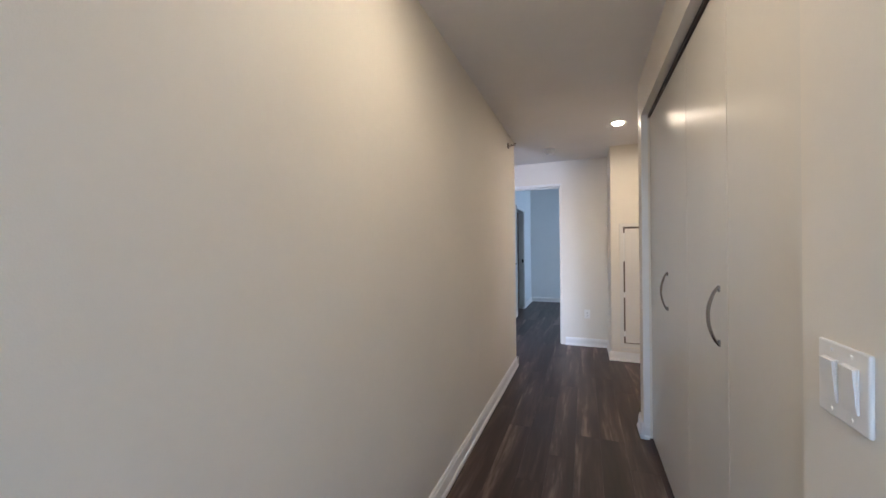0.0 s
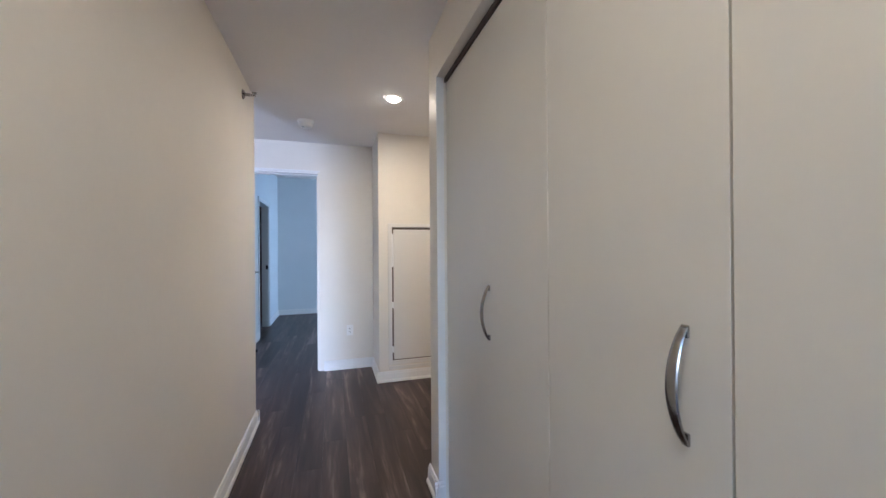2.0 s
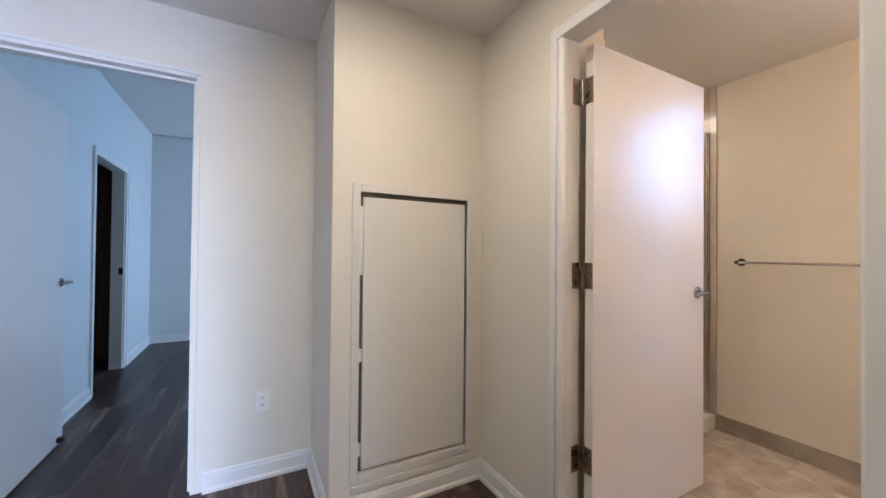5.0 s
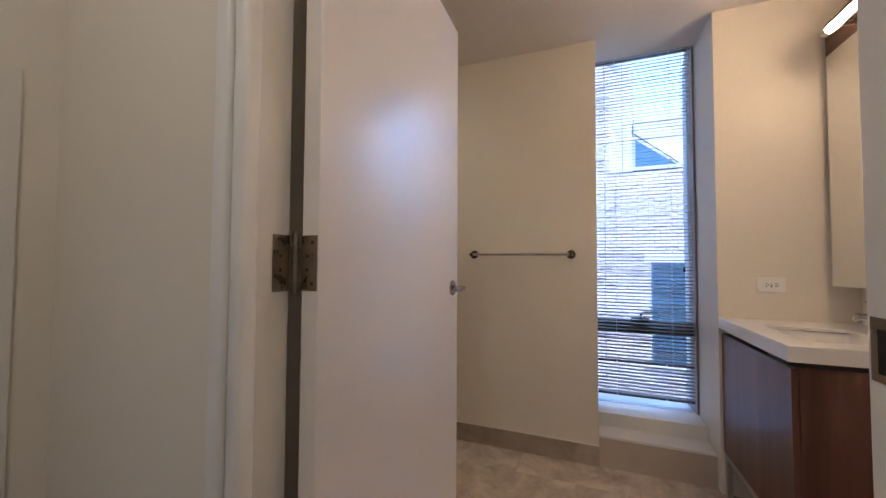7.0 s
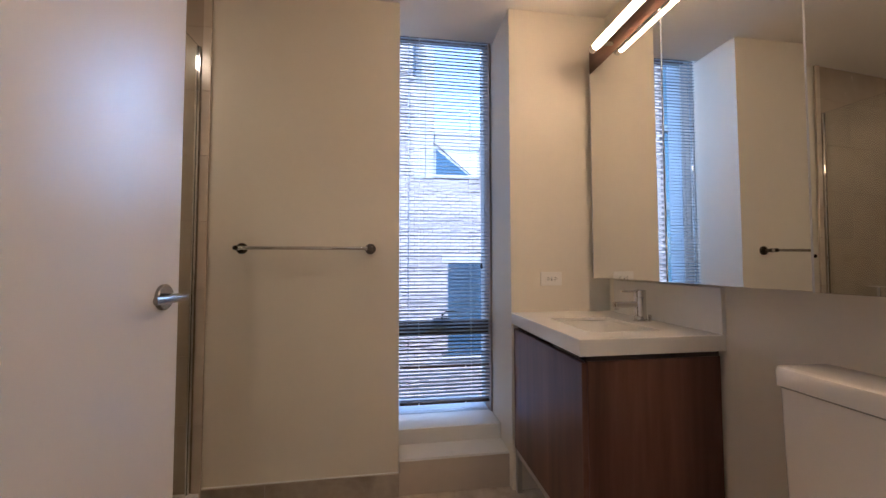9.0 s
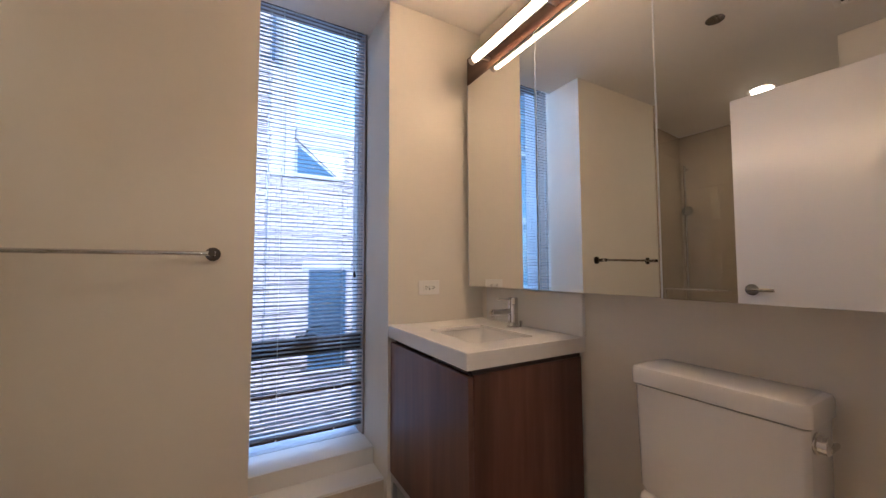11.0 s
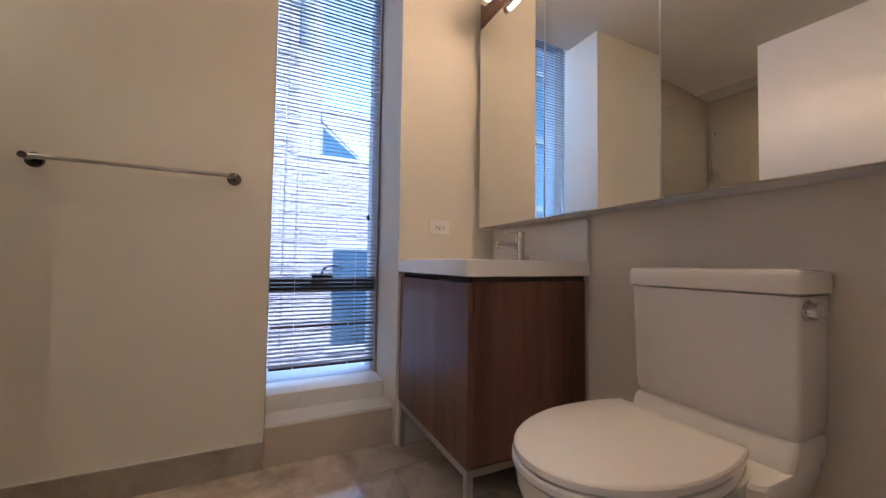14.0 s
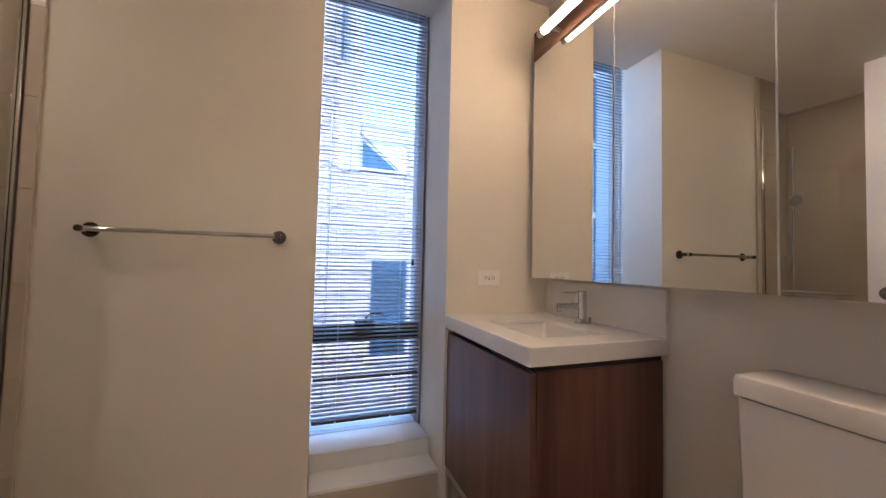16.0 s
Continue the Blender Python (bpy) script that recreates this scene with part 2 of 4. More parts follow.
def thing(name, at, label, category, group="", kind=""):
    ob = new(name)
    ob.location = at
    ob.empty_display_size = 0.05
    ORIGIN[ob] = Vector(at)
    return tagged(ob, label, category, group, kind)


def link_mesh(name, bm, material, smooth=False):
    me = bpy.data.meshes.new(name)
    bmesh.ops.recalc_face_normals(bm, faces=bm.faces)
    if smooth:
        for f in bm.faces:
            f.smooth = True
        for e in bm.edges:
            if len(e.link_faces) == 2 and e.calc_face_angle(0) > 0.6:
                e.smooth = False
    bm.to_mesh(me)
    bm.free()
    me.materials.append(material)
    return new(name, me)


def part(name, bm, material, parent, label="", smooth=False):
    """One mesh under a thing or under a part; built in world metres."""
    o = ORIGIN[parent]
    bmesh.ops.translate(bm, verts=bm.verts, vec=-o)
    ob = link_mesh(name, bm, material, smooth)
    ob.parent = parent
    ORIGIN[ob] = o
    return tagged(ob, label)


def structure(name, bm, material, label, category="wall"):
    ob = link_mesh(name, bm, material)
    ORIGIN[ob] = Vector((0, 0, 0))
    return tagged(ob, label, category, kind="structure")


def box(bm, x0, x1, y0, y1, z0, z1, bevel=0.0, seg=2):
    m = Matrix.LocRotScale(((x0 + x1) / 2, (y0 + y1) / 2, (z0 + z1) / 2), None, (abs(x1 - x0), abs(y1 - y0), abs(z1 - z0)))
    made = bmesh.ops.create_cube(bm, size=1, matrix=m)["verts"]
    if bevel:
        edges = list({e for v in made for e in v.link_edges})
        bmesh.ops.bevel(bm, geom=edges, offset=bevel, segments=seg, profile=0.5, affect="EDGES")
    return bm


def boxes(*items, bevel=0.0):
    bm = bmesh.new()
    for b in items:
        box(bm, *b, bevel=bevel)
    return bm


def rod(bm, a, b, r0, r1=None, seg=20):
    """A round bar from a to b."""
    a, b = Vector(a), Vector(b)
    turn = (b - a).to_track_quat("Z", "Y").to_matrix().to_4x4()
    bmesh.ops.create_cone(bm, cap_ends=True, segments=seg, radius1=r0, radius2=r0 if r1 is None else r1, depth=(b - a).length,
                          matrix=Matrix.Translation((a + b) / 2) @ turn)
    return bm


def lathe(bm, axis_at, axis, profile, seg=28):
    """Turned shape: profile of (distance along the axis, radius)."""
    ax = Vector(axis).normalized()
    u = ax.orthogonal().normalized()
    v = ax.cross(u)
    rings = []
    for d, r in profile:
        c = Vector(axis_at) + ax * d
        rings.append([bm.verts.new(c + (u * math.cos(k * math.tau / seg) + v * math.sin(k * math.tau / seg)) * r) for k in range(seg)])
    for p, q in zip(rings, rings[1:]):
        for k in range(seg):
            bm.faces.new((p[k], p[(k + 1) % seg], q[(k + 1) % seg], q[k]))
    bm.faces.new(rings[0]); bm.faces.new(rings[-1])
    return bm


def loft(bm, rings, cap=True):
    """Skin over rings of points of equal count."""
    vs = [[bm.verts.new(p) for p in ring] for ring in rings]
    k = len(vs[0])
    for p, q in zip(vs, vs[1:]):
        for i in range(k):
            bm.faces.new((p[i], p[(i + 1) % k], q[(i + 1) % k], q[i]))
    if cap:
        bm.faces.new(vs[0]); bm.faces.new(vs[-1])
    return bm


def tube_along(bm, pts, r, seg=12, rz=None):
    """A bar swept along points, round or flattened (rz: half-height)."""
    pts = [Vector(p) for p in pts]
    rings = []
    for i, p in enumerate(pts):
        d = (pts[min(i + 1, len(pts) - 1)] - pts[max(i - 1, 0)]).normalized()
        u = d.cross(Vector((0, 0, 1)))
        u = u.normalized() if u.length > 1e-3 else Vector((1, 0, 0))
        v = d.cross(u)
        rings.append([p + u * math.cos(k * math.tau / seg) * r + v * math.sin(k * math.tau / seg) * (rz or r) for k in range(seg)])
    return loft(bm, rings)


def strip(name, profile, a, b, normal, material, label, category="baseboard"):
    """A moulding of (proud, height) profile run from a to b along a wall that faces normal."""
    n = Vector((*normal, 0))
    bm = bmesh.new()
    rings = [[Vector((p[0], p[1], h)) + n * d for d, h in profile] for p in (a, b)]
    loft(bm, rings)
    return structure(name, bm, material, label, category)


BASE = [(0, 0.0), (0.024, 0.0), (0.024, 0.016), (0.015, 0.026), (0.013, 0.078), (0.009, 0.086), (0.009, 0.093), (0.004, 0.101), (0, 0.102)]

# ---------------- setting: walls, ceilings ----------------
structure("wall_hall_west", boxes((-0.605, -0.485, -1.6, 4.20, 0, CEIL)), WALL, "long plain greige painted hallway wall")
structure("wall_hall_south", boxes((-0.605, -0.42, -1.72, -1.6, 0, CEIL), (0.52, 0.71, -1.72, -1.6, 0, CEIL), (-0.42, 0.52, -1.72, -1.6, 0, 0.38), (-0.42, 0.52, -1.72, -1.6, 2.32, CEIL)), WALL, "greige end wall of the hallway with a window opening")
structure("wall_hall_east", boxes((0.59, 0.71, -1.6, 1.045, 0, CEIL), (0.59, 0.71, 1.045, 2.985, 2.19, CEIL)), WALL, "greige painted hallway wall above and beside the closet")
structure("wall_closet_pier", boxes((0.59, 1.325, 2.985, 3.13, 0, CEIL)), WALL, "short greige wall end beside the closet doors")
structure("wall_closet_back", boxes((0.71, 1.325, 0.93, 1.045, 0, CEIL), (1.26, 1.325, 1.045, 2.985, 0, CEIL)), WALL, "hidden back wall of the hall closet")
structure("wall_bathroom_west", boxes((1.325, 1.445, 0.93, 3.285, 0, CEIL), (1.325, 1.445, 4.235, 5.29, 0, CEIL), (1.325, 1.445, 3.285, 4.235, 2.20, CEIL)), WALL, "greige painted wall with the bathroom doorway")
structure("wall_panel", boxes((0.505, 0.633, 4.765, 4.885, 0, CEIL), (1.222, 1.325, 4.765, 4.885, 0, CEIL), (0.633, 1.222, 4.765, 4.885, 1.522, CEIL), (0.633, 1.222, 4.765, 4.885, 0, 0.20)), WALL, "greige wall with a low access panel")
structure("wall_chase_side", boxes((0.505, 0.62, 4.885, 5.30, 0, CEIL)), WALL, "narrow side of the boxed-out wall")
SOUTH = "pale wall beside and above the open bedroom doorway"
structure("wall_bedroom_south", boxes((-0.055, 1.44, 5.30, 5.42, 0, 2.78)), WALL, SOUTH)
structure("wall_bedroom_south_2", boxes((-3.2, -0.935, 5.30, 5.42, 0, 2.78)), WALL, SOUTH)
structure("wall_bedroom_south_3", boxes((-0.935, -0.055, 5.30, 5.42, 2.135, 2.78)), WALL, SOUTH)
structure("wall_bedroom_south_4", boxes((1.44, 2.72, 5.52, 5.62, 0, 2.78)), WALL, SOUTH)
structure("wall_living_west", boxes((-3.32, -3.2, -0.92, -0.35, 0, CEIL), (-3.32, -3.2, 1.25, 5.42, 0, CEIL), (-3.32, -3.2, -0.35, 1.25, 0, 0.45), (-3.32, -3.2, -0.35, 1.25, 2.25, CEIL)), WALL, "pale living room wall with a window opening")
structure("wall_living_south", boxes((-3.2, -0.605, -0.92, -0.8, 0, CEIL)), WALL, "plain pale living room wall")
structure("wall_bedroom_west", boxes((-1.08, -0.985, 5.42, 7.16, 0, 2.78), (-1.08, -0.985, 8.01, 9.15, 0, 2.78), (-1.08, -0.985, 7.16, 8.01, 2.06, 2.78)), BLUEWALL, "pale bedroom wall with a closet doorway")
structure("wall_bedroom_north", boxes((-1.08, 2.72, 9.15, 9.27, 0, 2.78)), BLUEWALL, "pale far wall of the empty bedroom")
structure("wall_bedroom_east", boxes((2.60, 2.72, 5.42, 7.9, 0, 2.78), (2.60, 2.72, 9.0, 9.15, 0, 2.78), (2.60, 2.72, 7.9, 9.0, 0, 0.6), (2.60, 2.72, 7.9, 9.0, 2.4, 2.78)), BLUEWALL, "pale bedroom wall with a window opening")
# Closet walls take dark walnut so their shade is in the colour.
structure("wall_bedroom_closet", boxes((-1.95, -1.83, 6.9, 8.6, 0, 2.78), (-1.83, -1.08, 6.9, 7.0, 0, 2.78), (-1.83, -1.08, 8.5, 8.6, 0, 2.78)), WALNUT_V, "bedroom closet walls, unlit darkness put in as dark walnut")
structure("wall_bathroom_south", boxes((1.445, 3.55, 2.34, 2.46, 0, CEIL)), WALL, "cream painted wall behind the vanity and toilet")
structure("wall_window_pier", boxes((3.09, 3.55, 2.46, 3.0, 0, CEIL)), WALL, "cream wall between the window and the vanity")
structure("wall_bathroom_east", boxes((3.13, 3.55, 3.56, 5.40, 0, CEIL)), WALL, "cream painted wall with the towel bar")
structure("wall_bathroom_north", boxes((1.445, 3.55, 5.40, 5.52, 0, CEIL)), WALL, "back wall of the shower")
# First box is an added, unseen block that keeps the hinge gap dark.
structure("wall_shower_return", boxes((1.445, 1.69, 4.265, 4.442, 0, CEIL), (1.445, 1.93, 4.442, 4.56, 0, CEIL), (1.81, 1.93, 4.56, 5.40, 0, CEIL)), WALL, "cream wall beside the shower opening, plus an unseen block that darkens the door gap")
structure("ceiling_hall", boxes((-3.32, 1.38, -1.72, 5.30, CEIL, 2.56)), CEILING, "flat grey-white painted hallway ceiling", "ceiling")
structure("ceiling_bathroom", boxes((1.38, 3.395, 2.34, 5.52, CEIL, 2.60), (3.395, 3.55, 2.34, 3.003, CEIL, 2.60), (3.395, 3.55, 3.557, 5.52, CEIL, 2.60), (3.395, 3.55, 3.003, 3.557, 2.52, 2.60)), CEILING, "flat cream painted bathroom ceiling", "ceiling")
structure("ceiling_bedroom", boxes((-1.95, 2.72, 5.30, 9.27, 2.79, 2.89)), CEILING, "flat pale bedroom ceiling", "ceiling")
structure("window_sill", boxes((3.275, 3.47, 3.003, 3.557, 0.0, 0.25), bevel=0.003), TRIM, "deep white painted window sill", "window sill")
structure("window_step", boxes((3.13, 3.272, 3.003, 3.557, 0.0, 0.174), bevel=0.003), TRIM, "white boxed-in ledge under the window sill", "ledge")

# baseboards
LB = "white profiled wooden baseboard"
strip("baseboard_hall_west", BASE, (-0.485, -1.6), (-0.485, 4.20), (1, 0), TRIM, LB)
strip("baseboard_hall_west_end", BASE, (-0.605, 4.20), (-0.461, 4.20), (0, 1), TRIM, LB)
strip("baseboard_hall_east", BASE, (0.59, -1.6), (0.59, 1.045), (-1, 0), TRIM, LB)
strip("baseboard_pier", BASE, (0.59, 2.956), (0.59, 3.154), (-1, 0), TRIM, LB)
strip("baseboard_pier_return", BASE, (0.566, 2.980), (0.620, 2.980), (0, -1), TRIM, LB)
strip("baseboard_pier_side", BASE, (0.59, 3.13), (1.325, 3.13), (0, 1), TRIM, LB)
strip("baseboard_panel", BASE, (0.481, 4.765), (1.325, 4.765), (0, -1), TRIM, LB)
strip("baseboard_chase", BASE, (0.505, 4.765), (0.505, 5.30), (-1, 0), TRIM, LB)
strip("baseboard_alcove", BASE, (1.325, 4.225), (1.325, 4.765), (-1, 0), TRIM, LB)
strip("baseboard_bedroom_wall", BASE, (-0.02, 5.30), (0.505, 5.30), (0, -1), TRIM, LB)
strip("baseboard_bedroom_west", BASE, (-0.985, 5.42), (-0.985, 7.115), (1, 0), TRIM, LB)
strip("baseboard_bedroom_west_far", BASE, (-0.985, 8.078), (-0.985, 9.15), (1, 0), TRIM, LB)
strip("baseboard_bedroom_north", BASE, (-0.985, 9.15), (2.60, 9.15), (0, -1), TRIM, LB)


# ---------------- door frames ----------------
def bathroom_frame():
    """Steel frame with stops round the bathroom doorway."""
    f = tagged(thing("door_frame_1", (1.38, 3.735, 0), "white painted steel frame of the bathroom doorway", "door frame"), kind="structure")
    bm = boxes((1.352, 1.455, 4.200, 4.2345, 0, 2.172), (1.4455, 1.455, 4.2345, 4.26, 0, 2.21), bevel=0.003)
    box(bm, 1.318, 1.356, 4.171, 4.2045, 0, 2.152, bevel=0.011, seg=4)
    box(bm, 1.308, 1.3245, 4.199, 4.236, 0, 2.198, bevel=0.0075, seg=4)
    part("hinge_jamb", bm, TRIM, f, "", True)
    part("latch_jamb", boxes((1.318, 1.352, 3.286, 3.338, 0, 2.152), (1.352, 1.455, 3.286, 3.322, 0, 2.172), (1.312, 1.3245, 3.296, 3.333, 0, 2.152), (1.4455, 1.455, 3.262, 3.286, 0, 2.21), bevel=0.004), TRIM, f)
    part("head", boxes((1.318, 1.352, 3.286, 4.234, 2.152, 2.199), (1.352, 1.455, 3.286, 4.234, 2.172, 2.199), (1.312, 1.3245, 3.300, 4.217, 2.152, 2.198), bevel=0.004), TRIM, f)
    plate = part("strike_plate", boxes((1.392, 1.446, 3.322, 3.3235, 1.015, 1.088), bevel=0.0005), HINGE, f, "steel strike plate")
    part("latch_hole", boxes((1.403, 1.433, 3.3235, 3.3245, 1.025, 1.075)), BLACK, plate)
    return f


bathroom_frame()


def bedroom_frame():
    f = tagged(thing("door_frame_2", (-0.495, 5.36, 0), "thin white painted frame of the bedroom doorway", "door frame"), kind="structure")
    for name, a, b, s in (("jamb", -0.935, -0.915, 1), ("jamb", -0.075, -0.055, -1)):
        part(name, boxes((a, b, 5.2975, 5.428, 0, 2.134), (b if s > 0 else a - 0.014, b + 0.014 if s > 0 else a, 5.335, 5.372, 0, 2.101), bevel=0.002), WALL, f)
    part("head", boxes((-0.915, -0.075, 5.292, 5.428, 2.115, 2.134), (-0.915, -0.075, 5.335, 5.372, 2.101, 2.115), (-0.935, -0.055, 5.288, 5.2985, 2.134, 2.152), bevel=0.002), TRIM, f)


bedroom_frame()


def bedroom_closet_frame():
    f = tagged(thing("door_frame_3", (-1.0, 7.58, 0), "white painted casing of the dark bedroom closet", "door frame"), kind="structure")
    part("jamb", boxes((-1.085, -0.980, 7.155, 7.175, 0, 2.045), bevel=0.002), TRIM, f)
    far = part("jamb", boxes((-1.085, -0.980, 7.99, 8.008, 0, 2.045), bevel=0.002), TRIM, f)
    part("strike_plate", boxes((-1.02, -0.985, 7.986, 7.990, 0.98, 1.05)), BLACK, far, "dark strike plate")
    part("head", boxes((-1.085, -0.980, 7.155, 8.008, 2.045, 2.059), bevel=0.002), TRIM, f)
    part("casing", boxes((-0.985, -0.967, 7.115, 7.155, 0, 2.11), bevel=0.003), TRIM, f)
    part("casing", boxes((-0.985, -0.967, 8.008, 8.075, 0, 2.11), (-0.985, -0.962, 8.06, 8.075, 0, 2.11), bevel=0.003), TRIM, f)
    part("casing", boxes((-0.985, -0.967, 7.155, 8.008, 2.045, 2.11), bevel=0.003), TRIM, f)


bedroom_closet_frame()


# ---------------- doors ----------------
def lever_handle(parent, at, out, along, rose=0.027):
    """Round rose, neck and straight lever; out: away from the leaf, along: the way the lever points."""
    o, a, p = Vector(out), Vector(along), Vector(at)
    h = part("handle_rose", lathe(bmesh.new(), p, o, [(0, rose), (0.006, rose), (0.009, rose - 0.003), (0.009, 0.012)]), NICKEL, parent, "satin nickel rose", True)
    bm = rod(bmesh.new(), p + o * 0.008, p + o * 0.052, 0.009)
    part("handle_neck", bm, NICKEL, h, "", True)
    tip = p + o * 0.05
    part("lever", tube_along(bmesh.new(), [tip - a * 0.008, tip, tip + a * 0.03, tip + a * 0.07, tip + a * 0.105 - o * 0.004], 0.0055, 12, 0.009), NICKEL, h, "satin nickel lever", True)


def hinge(parent, z, x, y):
    """Butt hinge, opened: a leaf on the jamb, a leaf on the door edge and the knuckle."""
    h = part("hinge", boxes((1.411, 1.453, 4.1975, 4.1997, z - 0.057, z + 0.057), bevel=0.0006), HINGE, parent, "satin nickel butt hinge")
    part("hinge_leaf", boxes((x - 0.0025, x - 0.0005, y, y + 0.040, z - 0.057, z + 0.057), bevel=0.0006), HINGE, h)
    bm = bmesh.new()
    for k in range(5):
        rod(bm, (x - 0.007, y + 0.052, z - 0.058 + k * 0.0235), (x - 0.007, y + 0.052, z - 0.058 + k * 0.0235 + 0.022), 0.0068)
    rod(bm, (x - 0.007, y + 0.052, z - 0.064), (x - 0.007, y + 0.052, z + 0.066), 0.004)
    part("knuckle", bm, HINGE, h, "", True)
    for k in range(4):
        q = z - 0.042 + 0.028 * k
        dy = 0.012 if k in (0, 3) else 0.024
        part("screw", rod(bmesh.new(), (x - 0.0035, y + dy, q), (x - 0.002, y + dy, q), 0.0036, seg=10), BRONZE, h)
        part("screw", rod(bmesh.new(), (1.453 - dy, 4.1965, q), (1.453 - dy, 4.198, q), 0.0036, seg=10), BRONZE, h)


def bathroom_door():
    d = thing("bathroom_door", (1.467, 4.157, 0.0), "white glossy painted flush door standing open into the bathroom", "door")
    part("leaf", boxes((1.467, 2.336, 4.135, 4.178, 0.012, 2.146), bevel=0.0025), DOORPAINT, d)
    for z in (0.35, 1.144, 1.950):
        hinge(d, z, 1.467, 4.137)
    part("edge_mortise", boxes((1.4655, 1.467, 4.140, 4.172, 2.075, 2.130)), STEEL, d, "grey plate on the door edge")
    lever_handle(d, (2.270, 4.135, 1.041), (0, -1, 0), (-1, 0, 0), 0.031)
    lever_handle(d, (2.270, 4.178, 1.041), (0, 1, 0), (-1, 0, 0), 0.031)
    part("latch_plate", boxes((2.336, 2.3375, 4.145, 4.169, 1.0, 1.06)), STEEL, d)


bathroom_door()


def bedroom_door():
    d = thing("bedroom_door", (-0.90, 5.43, 0.0), "pale painted flush door standing open against the bedroom wall", "door")
    part("leaf", boxes((-0.912, -0.868, 5.435, 6.29, 0.012, 2.10), bevel=0.0025), DOORPAINT, d)
    lever_handle(d, (-0.868, 6.225, 1.03), (1, 0, 0), (0, -1, 0))
    for z in (0.3, 1.1, 1.9):
        part("hinge", rod(bmesh.new(), (-0.919, 5.432, z - 0.05), (-0.919, 5.432, z + 0.05), 0.007), NICKEL, d, "", True)
    part("door_stop", boxes((-0.868, -0.835, 6.20, 6.235, 0.03, 0.06), bevel=0.004), BLACK, d, "black rubber door stop")


bedroom_door()


def access_panel():
    a = thing("access_panel", (0.9275, 4.76, 0.2), "low greige painted utility door set in a white frame", "access door")
    x0, x1, z0, z1 = 0.633, 1.222, 0.20, 1.522
    part("frame", boxes((x0 - 0.038, x0, 4.755, 4.785, z0 - 0.038, z1 + 0.038), bevel=0.003), PANELPAINT, a)
    part("frame", boxes((x1, x1 + 0.038, 4.755, 4.785, z0 - 0.038, z1 + 0.038), bevel=0.003), PANELPAINT, a)
    part("frame", boxes((x0, x1, 4.755, 4.785, z1, z1 + 0.038), bevel=0.003), PANELPAINT, a)
    part("frame", boxes((x0, x1, 4.755, 4.785, z0 - 0.038, z0), bevel=0.003), PANELPAINT, a)
    # Gap shade is put into the colour of this lining.
    part("gap_lining", boxes((x0 + 0.001, x1 - 0.001, 4.7805, 4.86, z0 + 0.001, z1 - 0.001)), GAPSHADE, a, "rebate round the leaf with its shade put in as brown")
    part("leaf", boxes((x0 + 0.018, x1 - 0.009, 4.764, 4.7805, z0 + 0.012, z1 - 0.022), bevel=0.002), PANELPAINT, a)
    for za, zb in ((0.28, 0.34), (0.72, 0.78), (1.13, 1.455)):
        part("hinge", rod(boxes((x0 + 0.001, x0 + 0.009, 4.764, 4.7805, za, zb)), (x0 + 0.012, 4.770, za), (x0 + 0.012, 4.770, zb), 0.006, seg=12), TRIM, a, "painted hinge knuckle", True)
    part("rail_below", boxes((0.60, 1.26, 4.752, 4.764, 0.118, 0.150), bevel=0.003), PANELPAINT, a)


access_panel()


def bow_handle(parent, y, z0, z1, x):
    """Arched nickel pull standing off the closet leaf."""
    n = 15
    pts = []
    for k in range(n + 1):
        s = k / n
        pts.append((x - 0.004 - 0.030 * math.sin(math.pi * s) ** 0.75, y + 0.0, z0 + (z1 - z0) * s))
    bm = bmesh.new()
    rings = []
    for i, p in enumerate(pts):
        w = 0.0075 + 0.004 * math.sin(math.pi * i / n)
        rings.append([Vector(p) + Vector((0.0052 * math.cos(a), w * math.sin(a), 0)) for a in [k * math.tau / 12 for k in range(12)]])
    loft(bm, rings)
    h = part("pull_handle", bm, NICKEL, parent, "arched satin nickel pull", True)
    part("handle_foot", boxes((x - 0.006, x, y - 0.007, y + 0.007, z0 - 0.004, z0 + 0.018), (x - 0.006, x, y - 0.007, y + 0.007, z1 - 0.018, z1 + 0.004), bevel=0.002), NICKEL, h)


def closet_doors():
    edges = [1.062, 1.577, 2.060, 2.977]
    for k in range(3):
        a, b = edges[k], edges[k + 1]
        x = 0.641
        d = thing("closet_door", (x + 0.017, (a + b) / 2, 0.012), "tall greige laminate closet door leaf, closed", "closet door", "closet doors")
        ga, gb = (0.0032, 0.0024) if k == 1 else (0.0012, 0.0012)
        part("leaf", boxes((x, x + 0.034, a + ga, b - gb, 0.014, 2.161), bevel=0.0008), LAMINATE, d)
        part("pivot", rod(bmesh.new(), (x + 0.017, (a + b) / 2, 2.155), (x + 0.017, (a + b) / 2, 2.171), 0.004), STEEL, d)
        if k == 2:
            bow_handle(d, 2.450, 0.955, 1.157, x)
        if k == 1:
            bow_handle(d, 1.652, 0.968, 1.163, x)
    t = thing("closet_track", (0.69, 2.03, 2.165), "dark metal sliding track above the closet doors", "door track")
    part("rail", boxes((0.639, 0.700, 1.05, 2.980, 2.169, 2.187), bevel=0.001), BRONZE, t)
    part("lip", boxes((0.631, 0.639, 1.05, 2.980, 2.163, 2.187), bevel=0.001), BRONZE, t)
    structure("closet_jamb_trim", boxes((0.5885, 0.628, 2.9795, 2.9845, 0.0, 2.189), bevel=0.001), TRIM, "white edge strip of the closet opening", "trim")


closet_doors()


